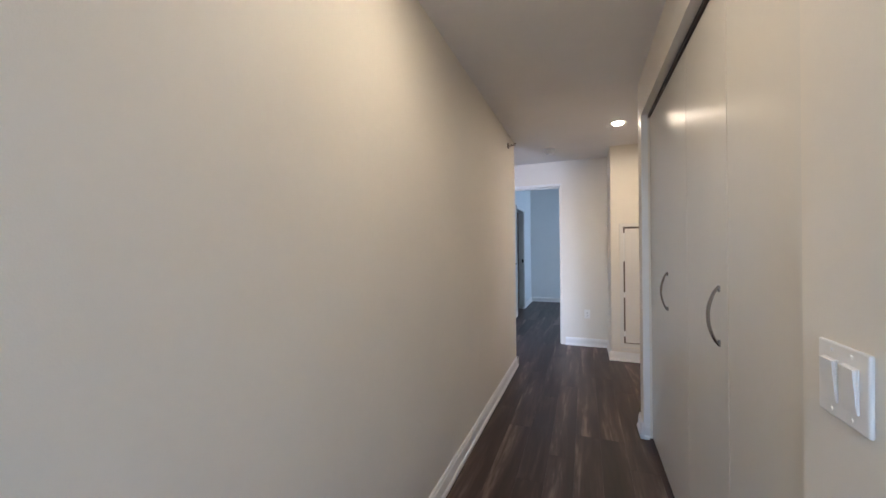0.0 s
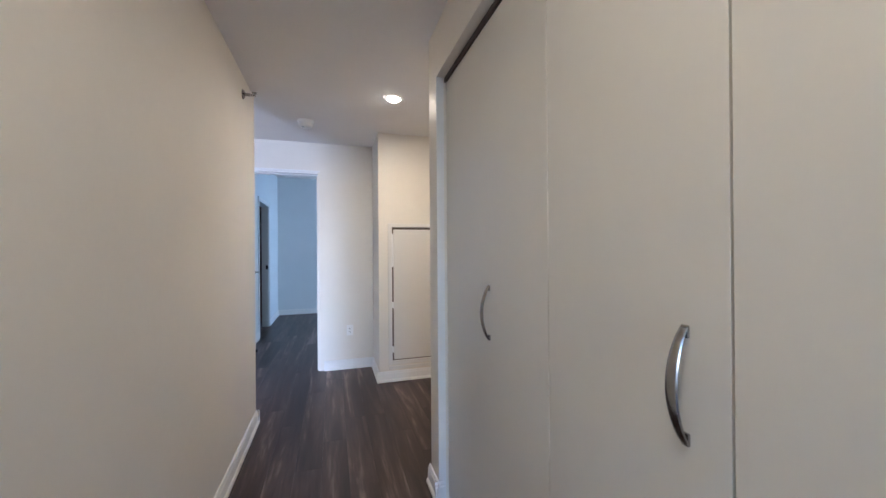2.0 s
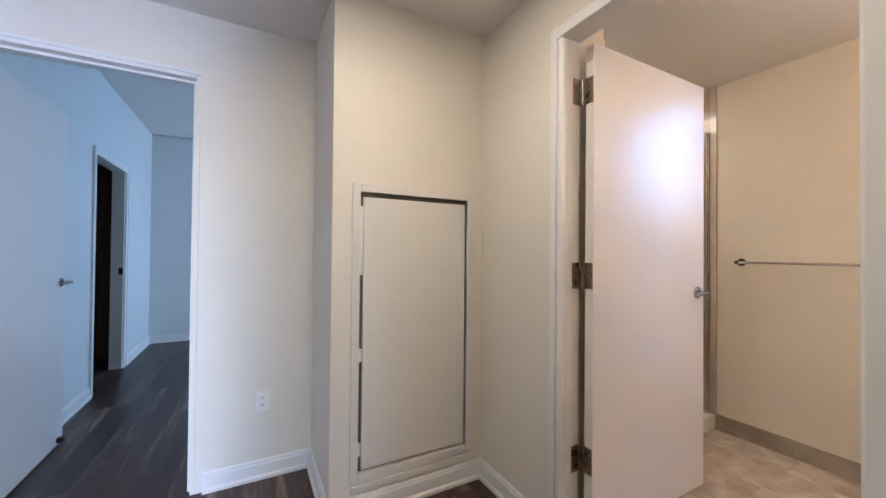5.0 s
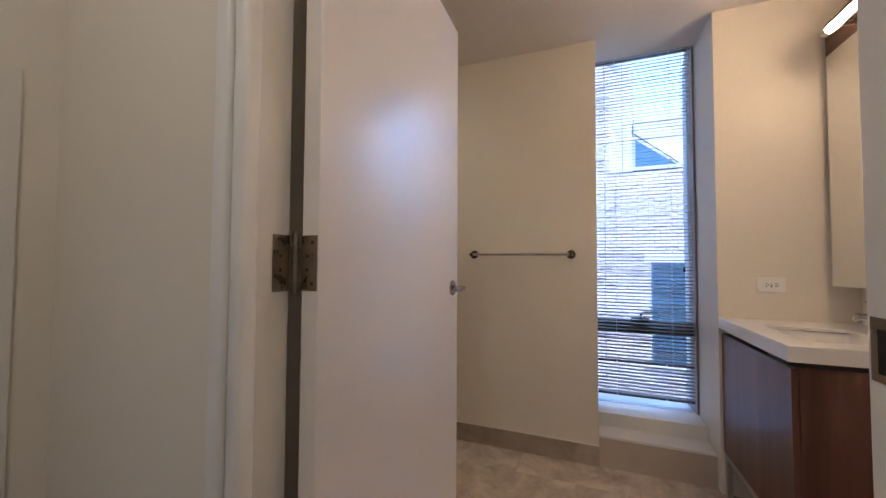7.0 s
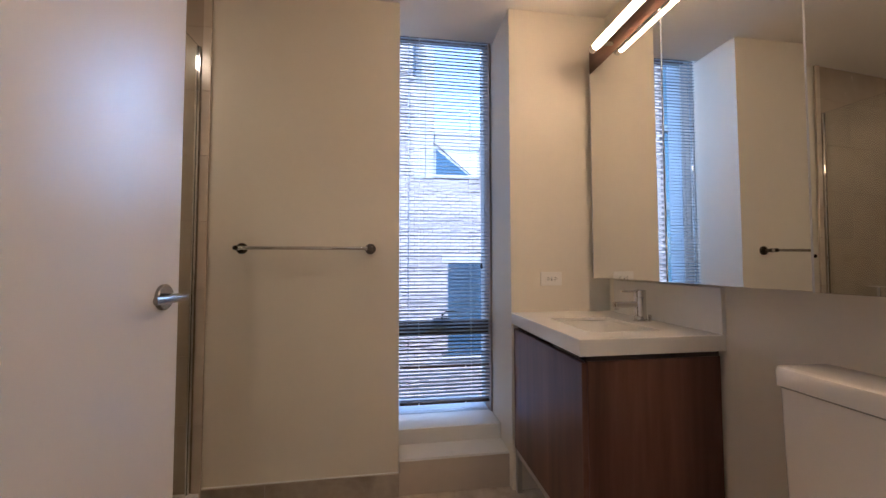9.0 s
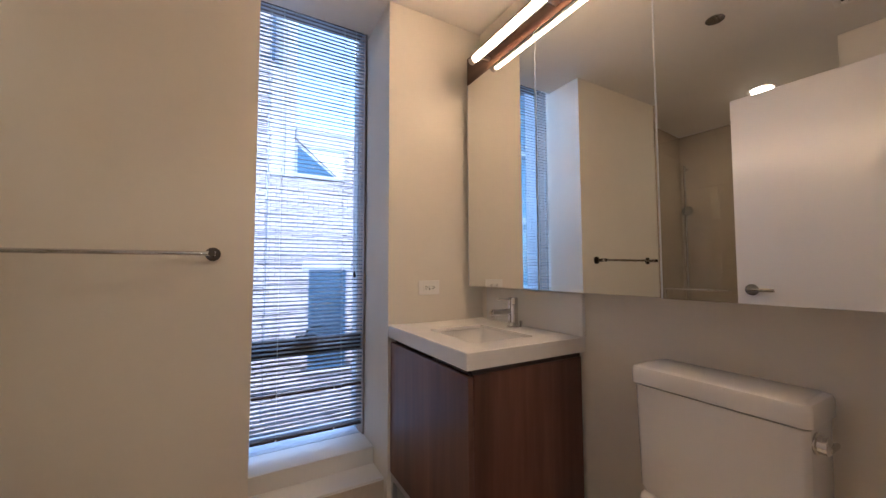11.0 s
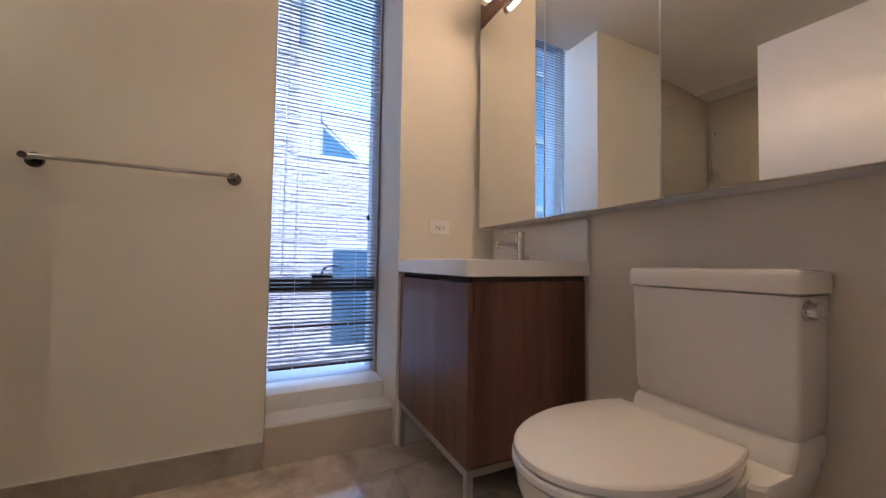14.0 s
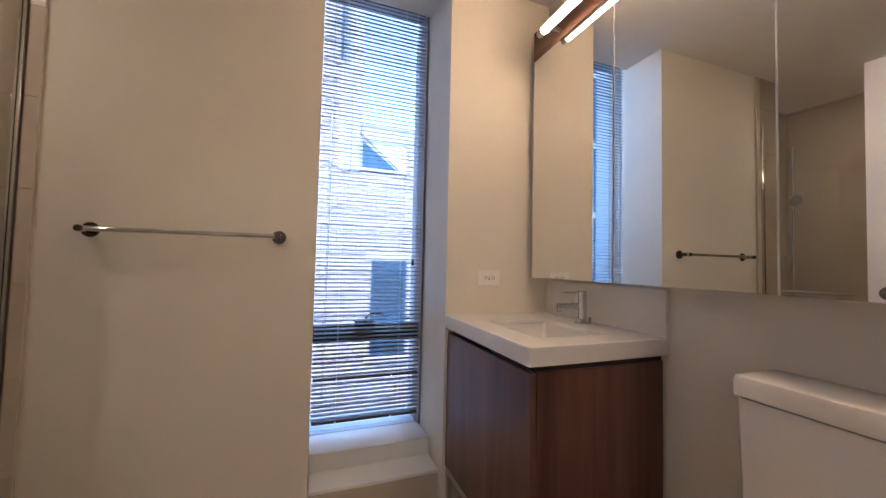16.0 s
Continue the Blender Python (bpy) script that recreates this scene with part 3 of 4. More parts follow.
# ---------------- hallway fittings ----------------
def downlight(x, y, r, label):
    d = thing("ceiling_downlight", (x, y, CEIL), label, "ceiling light", "recessed ceiling lights")
    part("trim_ring", lathe(bmesh.new(), (x, y, CEIL), (0, 0, -1), [(0.0, r + 0.018), (0.004, r + 0.016), (0.006, r + 0.004), (0.003, r)]), PLASTIC, d, "white trim ring", True)
    part("lens", lathe(bmesh.new(), (x, y, CEIL), (0, 0, -1), [(0.003, r * 0.92), (0.010, r * 0.86), (0.017, r * 0.66), (0.021, r * 0.34), (0.022, r * 0.1)]), LENS, d, "glowing frosted lens", True)


downlight(0.525, 3.93, 0.05, "small round lit recessed light in the hall ceiling")
downlight(0.06, 1.25, 0.05, "small round lit recessed light in the hall ceiling")
downlight(2.36, 4.85, 0.068, "round lit recessed light over the shower")


def smoke_alarm():
    s = thing("smoke_alarm", (-0.15, 4.62, CEIL), "round white plastic smoke alarm on the ceiling", "smoke alarm")
    part("base", lathe(bmesh.new(), (-0.15, 4.62, CEIL), (0, 0, -1), [(0, 0.068), (0.012, 0.068), (0.014, 0.064)]), ALARMPLASTIC, s, "", True)
    part("cover", lathe(bmesh.new(), (-0.15, 4.62, CEIL), (0, 0, -1), [(0.014, 0.060), (0.046, 0.057), (0.056, 0.047), (0.058, 0.02)]), ALARMPLASTIC, s, "", True)
    part("test_button", rod(bmesh.new(), (-0.17, 4.60, CEIL - 0.056), (-0.17, 4.60, CEIL - 0.061), 0.012), ALU, s)


smoke_alarm()


def wall_sprinkler():
    x, y, z = -0.485, 3.837, 2.325
    s = thing("wall_sprinkler", (x, y, z), "satin metal sidewall sprinkler head high on the hall wall", "sprinkler")
    part("escutcheon", lathe(bmesh.new(), (x, y, z), (1, 0, 0), [(0, 0.032), (0.004, 0.031), (0.012, 0.018), (0.014, 0.012)]), NICKEL, s, "", True)
    part("body", rod(bmesh.new(), (x + 0.012, y, z), (x + 0.045, y, z), 0.010), NICKEL, s, "", True)
    bm = bmesh.new()
    tube_along(bm, [(x + 0.04, y - 0.010, z), (x + 0.055, y - 0.014, z), (x + 0.072, y, z)], 0.003, 8)
    tube_along(bm, [(x + 0.04, y + 0.010, z), (x + 0.055, y + 0.014, z), (x + 0.072, y, z)], 0.003, 8)
    part("yoke", bm, NICKEL, s, "", True)
    part("deflector", boxes((x + 0.070, x + 0.074, y - 0.016, y + 0.016, z - 0.006, z + 0.016), (x + 0.055, x + 0.085, y - 0.014, y + 0.014, z + 0.014, z + 0.017), bevel=0.001), NICKEL, s)


wall_sprinkler()


def switch_plate():
    x, y0, z0 = 0.59, 0.868, 1.031
    s = thing("light_switch", (x, y0 + 0.058, z0 + 0.058), "white double rocker light switch on the hall wall", "light switch")
    part("plate", boxes((x - 0.007, x, y0, y0 + 0.116, z0, z0 + 0.116), bevel=0.003), PLASTIC, s)
    for k in range(2):
        c = y0 + 0.035 + 0.046 * k
        r = part("rocker", boxes((x - 0.010, x - 0.007, c - 0.0165, c + 0.0165, z0 + 0.025, z0 + 0.091), bevel=0.0012), PLASTIC, s)
        bm = bmesh.new()
        vs = [bm.verts.new(p) for p in ((x - 0.010, c - 0.015, z0 + 0.027), (x - 0.010, c + 0.015, z0 + 0.027), (x - 0.015, c + 0.015, z0 + 0.089), (x - 0.015, c - 0.015, z0 + 0.089), (x - 0.0095, c - 0.015, z0 + 0.089), (x - 0.0095, c + 0.015, z0 + 0.089), (x - 0.0095, c - 0.015, z0 + 0.027), (x - 0.0095, c + 0.015, z0 + 0.027))]
        for q in ((0, 1, 2, 3), (3, 2, 5, 4), (0, 3, 4, 6), (1, 7, 5, 2)):
            bm.faces.new([vs[i] for i in q])
        part("paddle", bm, PLASTIC, r)
        for z in (z0 + 0.012, z0 + 0.104):
            part("screw", rod(bmesh.new(), (x - 0.0085, c, z), (x - 0.006, c, z), 0.003, seg=10), PLASTIC, s)


switch_plate()


def wall_outlet(name, at, out, side, label, level=False):
    """Duplex outlet: plate, insert, slots. out: off the wall, side: along the wall."""
    o, u, p = Vector(out), Vector(side), Vector(at)
    w = Vector((0, 0, 1))
    if level:
        u, w = w, u
    t = thing(name, at, label, "outlet")

    def slab(du, dw, hu, hw, d0, d1, bev=0.0):
        bm = bmesh.new()
        c0, c1 = p + u * (du - hu) + w * (dw - hw) + o * d0, p + u * (du + hu) + w * (dw + hw) + o * d1
        return box(bm, min(c0.x, c1.x), max(c0.x, c1.x), min(c0.y, c1.y), max(c0.y, c1.y), min(c0.z, c1.z), max(c0.z, c1.z), bevel=bev)
    part("plate", slab(0, 0, 0.035, 0.0572, 0, 0.006, 0.002), PLASTIC, t)
    ins = part("insert", slab(0, 0, 0.0165, 0.033, 0.006, 0.0085, 0.0008), PLASTIC, t)
    for s in (-1, 1):
        part("slot", slab(-0.006, s * 0.019, 0.0016, 0.0048, 0.0085, 0.0089), BLACK, ins)
        part("slot", slab(0.006, s * 0.019, 0.0016, 0.0042, 0.0085, 0.0089), BLACK, ins)
        part("earth_hole", slab(0.0, s * 0.019 - 0.0085, 0.0022, 0.0022, 0.0085, 0.0089), BLACK, ins)
    if level:
        part("test_button", slab(-0.006, 0, 0.005, 0.0025, 0.0085, 0.010), BLACK, ins)
        part("reset_button", slab(0.006, 0, 0.005, 0.0025, 0.0085, 0.010), ALU, ins)
    return t


wall_outlet("wall_outlet", (0.251, 5.30, 0.42), (0, -1, 0), (1, 0, 0), "white duplex outlet low on the pale wall")
wall_outlet("wall_outlet", (-0.10, 9.15, 0.42), (0, -1, 0), (1, 0, 0), "white duplex outlet on the far bedroom wall")
wall_outlet("vanity_outlet", (3.09, 2.787, 1.043), (-1, 0, 0), (0, 1, 0), "white level outlet with test buttons above the vanity", True)


def closet_shelves():
    for z in (0.30, 0.66, 1.02, 1.38, 1.74):
        s = thing("closet_shelf", (-1.62, 7.75, z), "pale painted shelf in the unlit bedroom closet", "shelf", "closet shelves")
        part("board", boxes((-1.83, -1.42, 7.0, 8.5, z, z + 0.02), bevel=0.002), PANELPAINT, s, "pale board")
        # Cleat in dark walnut too, in place of the closet's shade.
        part("cleat", boxes((-1.83, -1.45, 8.475, 8.5, z - 0.04, z), bevel=0.002), WALNUT_H, s)


closet_shelves()


# ---------------- bathroom ----------------
def window_unit():
    w = tagged(thing("window_1", (3.5, 3.28, 0.25), "tall narrow bronze-framed window with a low opening sash", "window"), kind="structure")
    part("frame", boxes((3.47, 3.54, 3.003, 3.016, 0.0, 2.519), bevel=0.002), LININGMETAL, w)
    part("frame", boxes((3.47, 3.54, 3.555, 3.557, 0.0, 2.519), bevel=0.002), LININGMETAL, w)
    part("frame", boxes((3.47, 3.54, 3.016, 3.555, 2.495, 2.519), bevel=0.002), BRONZE, w)
    part("frame", boxes((3.47, 3.54, 3.016, 3.555, 0.0, 0.2515), bevel=0.002), ALU, w)
    part("rail", boxes((3.465, 3.54, 3.016, 3.555, 0.698, 0.778), bevel=0.003), BRONZE, w, "bronze sash rail")
    hd = part("sash_handle", boxes((3.444, 3.470, 3.250, 3.355, 0.7775, 0.799), bevel=0.004), BLACK, w, "dark crank handle")
    part("crank", tube_along(bmesh.new(), [(3.456, 3.305, 0.795), (3.452, 3.298, 0.822), (3.448, 3.275, 0.836), (3.445, 3.235, 0.838), (3.443, 3.195, 0.826)], 0.0065, 10), BLACK, hd, "", True)
    for z0, z1 in ((0.2515, 0.698), (0.778, 2.495)):
        p = part("pane", boxes((3.503, 3.509, 3.016, 3.555, z0, z1)), PANE, w, "clear glass")
        p.visible_shadow = False
    part("lining", boxes((3.432, 3.469, 3.003, 3.014, 0.252, 2.519), bevel=0.001), LININGMETAL, w, "brown metal reveal strip")
    part("lining", boxes((3.432, 3.469, 3.5555, 3.557, 0.252, 2.519)), LININGMETAL, w, "brown metal reveal strip")
    # Sky-lit blue of both outer reveals is put into their colour.
    part("outer_reveal", boxes((3.5405, 3.63, 2.90, 3.020, 0.0, 2.60), bevel=0.003), SKYSHADE, w, "outer window reveal, blue of the sky put into its colour")
    part("outer_reveal", boxes((3.5405, 3.66, 3.556, 3.67, 0.0, 2.60), bevel=0.003), SKYSHADE, w, "outer window reveal, blue of the sky put into its colour")
    part("outer_sill", boxes((3.5405, 3.72, 3.020, 3.556, 0.17, 0.2515), bevel=0.003), ALU, w, "pale outer sill")


window_unit()


def blind():
    b = thing("venetian_blind", (3.42, 3.287, 2.51), "open white aluminium venetian blind in front of the window", "blind")
    y0, y1 = 3.024, 3.553
    part("headrail", boxes((3.402, 3.432, y0, y1, 2.486, 2.519), bevel=0.002), ALU, b)
    pitch, z = 0.0205, 2.474
    me = None
    while z > 0.340:
        if abs(z - 0.530) > 0.012:
            if me is None:
                bm = bmesh.new()
                n = 5
                lo, hi = [], []
                for i in range(n + 1):
                    s = i / n - 0.5
                    xx, zz = s * 0.023, 0.0015 * (1 - 4 * s * s) + s * 0.0045
                    lo.append((xx, zz - 0.0002)); hi.append((xx, zz + 0.0002))
                prof = lo + hi[::-1]
                loft(bm, [[Vector((px, yy, pz)) for px, pz in prof] for yy in (-(y1 - y0) / 2, (y1 - y0) / 2)])
                bmesh.ops.recalc_face_normals(bm, faces=bm.faces)
                me = bpy.data.meshes.new("slat")
                bm.to_mesh(me); bm.free()
                me.materials.append(SLATPAINT)
            s = new("slat", me)
            s.parent = b
            s.location = Vector((3.417, (y0 + y1) / 2, z)) - ORIGIN[b]
            s.rotation_euler = (random.uniform(-0.0015, 0.0015), random.uniform(-0.05, 0.05), 0)
        z -= pitch
    for zz in (0.530, 0.326):
        r = part("bottom_rail", boxes((3.405, 3.430, y0 + 0.004, y1 - 0.004, zz - 0.006, zz + 0.006), bevel=0.003), BRONZE, b, "dark rail")
        for yy in (3.17, 3.44):
            part("cord_button", rod(bmesh.new(), (3.402, yy, zz), (3.406, yy, zz), 0.004, seg=10), PLASTIC, r)
    for yy in (3.135, 3.44):
        bm = bmesh.new()
        for xx in (3.404, 3.430):
            rod(bm, (xx, yy, 0.34), (xx, yy, 2.487), 0.0008, seg=6)
        part("ladder_cord", bm, CORD, b)
    part("tilt_wand", rod(bmesh.new(), (3.392, 3.505, 0.42), (3.400, 3.50, 2.487), 0.0042, seg=8), PANE, b, "clear plastic wand", True)
    pull = part("pull_cord", rod(bmesh.new(), (3.396, 3.075, 1.12), (3.402, 3.075, 2.487), 0.0011, seg=6), CORD, b)
    part("cord_tassel", lathe(bmesh.new(), (3.396, 3.075, 1.125), (0, 0, -1), [(0, 0.003), (0.01, 0.006), (0.03, 0.008), (0.034, 0.004)], 12), BLACK, pull, "dark cord end", True)


blind()


def towel_bar():
    x, z, ya, yb = 3.13, 1.193, 3.700, 4.289
    t = thing("towel_bar", (x, (ya + yb) / 2, z), "chrome towel bar on the cream wall beside the window", "towel bar")
    for y in (ya, yb):
        p = part("post", lathe(bmesh.new(), (x, y, z), (-1, 0, 0), [(0, 0.026), (0.006, 0.026), (0.009, 0.024), (0.010, 0.011), (0.060, 0.011), (0.078, 0.011)]), POSTMETAL, t, "chrome post, dark reflection put into its colour", True)
    part("bar", rod(bmesh.new(), (x - 0.066, ya - 0.012, z), (x - 0.066, yb + 0.012, z), 0.0085), CHROME, t, "", True)


towel_bar()


def vanity_cabinet():
    x0, x1, y0, y1, z0, z1 = 2.437, 3.087, 2.475, 2.985, 0.214, 0.800
    v = thing("vanity_cabinet", ((x0 + x1) / 2, (y0 + y1) / 2, 0), "dark walnut veneer vanity cabinet on a steel leg frame", "vanity")
    part("side_panel", boxes((x0, x0 + 0.02, y0, y1 - 0.020, z0, z1), bevel=0.001), WALNUT_V, v)
    part("side_panel", boxes((x1 - 0.02, x1, y0, y1 - 0.020, z0, z1), bevel=0.001), WALNUT_V, v)
    part("back_panel", boxes((x0 + 0.02, x1 - 0.02, y0, y0 + 0.012, z0, z1)), WALNUT_V, v)
    part("bottom_panel", boxes((x0 + 0.02, x1 - 0.02, y0 + 0.012, y1 - 0.020, z0, z0 + 0.018)), WALNUT_V, v)
    part("door", boxes((x0 - 0.002, x1, y1 - 0.016, y1 + 0.003, z0, z1 - 0.004), bevel=0.0012), WALNUT_V, v, "flush walnut door")
    # This rail and the strip below it darken the vanity gaps by colour.
    part("shadow_rail", boxes((x0 + 0.006, x0 + 0.03, y0, y1 - 0.04, z1, 0.8195), (x1 - 0.03, x1 - 0.006, y0, y1 - 0.04, z1, 0.8195), (x0 + 0.006, x1 - 0.006, y1 - 0.04, y1 - 0.016, z1, 0.8195)), DARKGAP, v, "recessed rail under the top, gap shade put in as dark colour")
    part("gap_filler", boxes((x0 + 0.012, x1 - 0.012, y0 + 0.01, y1 - 0.03, 0.2095, 0.2135)), DARKGAP, v, "filler whose dark colour stands for gap shade")
    f = part("leg_frame", boxes((x0, x1, y1 - 0.024, y1, 0.184, 0.209), (x0, x1, y0, y0 + 0.024, 0.184, 0.209), (x0, x0 + 0.024, y0 + 0.024, y1 - 0.024, 0.184, 0.209), (x1 - 0.024, x1, y0 + 0.024, y1 - 0.024, 0.184, 0.209), bevel=0.0015), STEEL, v, "brushed steel frame")
    for x in (x0, x1 - 0.024):
        for y in (y0, y1 - 0.024):
            part("leg", boxes((x, x + 0.024, y, y + 0.024, 0.002, 0.184), bevel=0.0015), STEEL, v, "brushed steel leg")


vanity_cabinet()


def sink_top():
    x0, x1, y0, y1, z0, z1 = 2.424, 3.087, 2.462, 3.0, 0.820, 0.875
    sx0, sx1, sy0, sy1 = 2.530, 2.876, 2.620, 2.897
    c = thing("bathroom_counter", ((x0 + x1) / 2, (y0 + y1) / 2, z0), "thick white quartz vanity top with a rectangular sink", "countertop")

    def ring(a, b, cc, d, r, z, n=5):
        pts = []
        for cx, cy, s in ((b - r, d - r, 0), (a + r, d - r, 1), (a + r, cc + r, 2), (b - r, cc + r, 3)):
            for k in range(n + 1):
                t = (s + k / n) * math.pi / 2
                pts.append(Vector((cx + r * math.cos(t), cy + r * math.sin(t), z)))
        return pts
    bm = bmesh.new()
    zu, e = 0.861, 0.03
    rings = [ring(sx0, sx1, sy0, sy1, 0.012, zu), ring(sx0, sx1, sy0, sy1, 0.012, z1), ring(x0 + 0.002, x1, y0, y1 - 0.002, 0.002, z1),
             ring(x0, x1, y0, y1, 0.003, z1 - 0.003), ring(x0, x1, y0, y1, 0.003, z0), ring(sx0 - e, sx1 + e, sy0 - e, sy1 + e, 0.012, z0),
             ring(sx0 - e, sx1 + e, sy0 - e, sy1 + e, 0.012, zu), ring(sx0, sx1, sy0, sy1, 0.012, zu)]
    loft(bm, rings, cap=False)
    bmesh.ops.remove_doubles(bm, verts=bm.verts, dist=1e-5)
    part("slab", bm, QUARTZ, c)
    part("backsplash", boxes((2.424, 3.03, 2.461, 2.478, z1, 1.036), bevel=0.0015), QUARTZ, c, "white quartz upstand")
    bm = bmesh.new()
    g = 0.010
    loft(bm, [ring(sx0 - 0.022, sx1 + 0.022, sy0 - 0.022, sy1 + 0.022, 0.018, zu - 0.003), ring(sx0 - g, sx1 + g, sy0 - g, sy1 + g, 0.018, zu - 0.003), ring(sx0 - g + 0.003, sx1 + g - 0.003, sy0 - g + 0.003, sy1 + g - 0.003, 0.018, zu - 0.008),
              ring(sx0 + 0.006, sx1 - 0.006, sy0 + 0.006, sy1 - 0.006, 0.022, 0.752), ring(sx0 + 0.022, sx1 - 0.022, sy0 + 0.022, sy1 - 0.022, 0.02, 0.738), ring((sx0 + sx1) / 2 - 0.025, (sx0 + sx1) / 2 + 0.025, 2.735, 2.785, 0.024, 0.732)], cap=False)
    bm.faces.new([v for v in bm.verts if v.co.z < 0.733])
    b = part("basin", bm, CERAMIC, c, "white ceramic basin", True)
    part("drain", lathe(bmesh.new(), ((sx0 + sx1) / 2, 2.76, 0.732), (0, 0, 1), [(0, 0.022), (0.003, 0.021), (0.004, 0.012)]), CHROME, b, "chrome drain", True)


sink_top()


def faucet():
    x, y, z = 2.738, 2.550, 0.875
    f = thing("faucet", (x, y, z), "chrome single-lever basin faucet", "faucet")
    part("body", lathe(bmesh.new(), (x, y, z), (0, 0, 1), [(0, 0.028), (0.006, 0.028), (0.008, 0.0235), (0.100, 0.0235), (0.103, 0.022)]), CHROME, f, "", True)
    part("spout", boxes((x - 0.013, x + 0.013, y + 0.012, y + 0.122, z + 0.058, z + 0.084), bevel=0.006), CHROME, f)
    part("aerator", rod(bmesh.new(), (x, y + 0.108, z + 0.060), (x, y + 0.108, z + 0.051), 0.010), STEEL, f, "", True)
    cap = part("lever_cap", lathe(bmesh.new(), (x, y, z + 0.104), (0, 0, 1), [(0, 0.0235), (0.026, 0.0235), (0.029, 0.020)]), CHROME, f, "", True)
    part("lever", boxes((x - 0.008, x + 0.008, y + 0.010, y + 0.085, z + 0.122, z + 0.130), bevel=0.003), CHROME, cap)
    part("lift_rod", rod(bmesh.new(), (x - 0.012, y - 0.036, z), (x - 0.012, y - 0.036, z + 0.028), 0.006), CHROME, f, "", True)


faucet()


def mirror_cabinet():
    ys, yf, z0, z1 = 2.462, 2.585, 1.049, 2.098
    joints = [3.036, 2.540, 2.052, 1.560]
    m = thing("mirror_cabinet", (2.3, 2.50, z0), "wide mirrored wall cabinet with three frameless doors", "mirror cabinet")
    part("carcass", boxes((joints[-1], joints[0], ys, yf - 0.022, z0 + 0.002, z1 - 0.002), bevel=0.001), ALU, m, "pale cabinet body")
    for a, b in zip(joints, joints[1:]):
        bm = boxes((b + 0.0015, a - 0.0055, yf - 0.020, yf, z0, z1), bevel=0.001)
        edge = boxes((a - 0.0055, a - 0.0015, yf - 0.020, yf + 0.0008, z0, z1), bevel=0.0006)
        if b == joints[-1]:   # the last door stands a little ajar, hinged at its far end
            for q in (bm, edge):
                bmesh.ops.rotate(q, verts=q.verts, cent=(b, yf, z1), matrix=Matrix.Rotation(0.009, 3, "X"))
                bmesh.ops.rotate(q, verts=q.verts, cent=(b, yf - 0.02, 0), matrix=Matrix.Rotation(math.atan(0.042), 3, "Z"))
        d = part("mirror_door", bm, MIRROR, m, "mirror glass")
        part("door_edge", edge, ALU, d, "pale polished edge")


mirror_cabinet()


def vanity_light():
    yf = 2.585
    v = thing("vanity_light", (2.3, yf, 2.2), "walnut light board with a long lit tube above the mirror", "wall light")
    part("board", boxes((1.560, 3.036, 2.462, yf, 2.1005, 2.245), bevel=0.001), WALNUT_H, v, "walnut board")
    y, z, r = 2.650, 2.142, 0.0165
    part("tube", lathe(bmesh.new(), (2.868, y, z), (-1, 0, 0), [(0, r * 0.9), (0.002, r), (1.18, r), (1.182, r * 0.9)]), TUBE, v, "glowing warm tube", True)
    part("housing", boxes((1.690, 2.864, 2.628, 2.649, 2.131, 2.162), bevel=0.002), ALU, v, "pale lamp housing")
    for xa, xb in ((2.898, 2.868), (1.686, 1.656)):
        part("end_cap", rod(bmesh.new(), (xa, y, z), (xb, y, z), r + 0.0008), STEEL, v, "", True)
    part("mount", boxes((2.20, 2.42, yf, y - 0.010, z - 0.012, z + 0.016), bevel=0.002), STEEL, v, "steel mount")
    for x in (2.84, 1.72):
        part("bracket", boxes((x - 0.008, x + 0.008, yf, y - 0.012, z - 0.006, z + 0.006)), STEEL, v)


vanity_light()


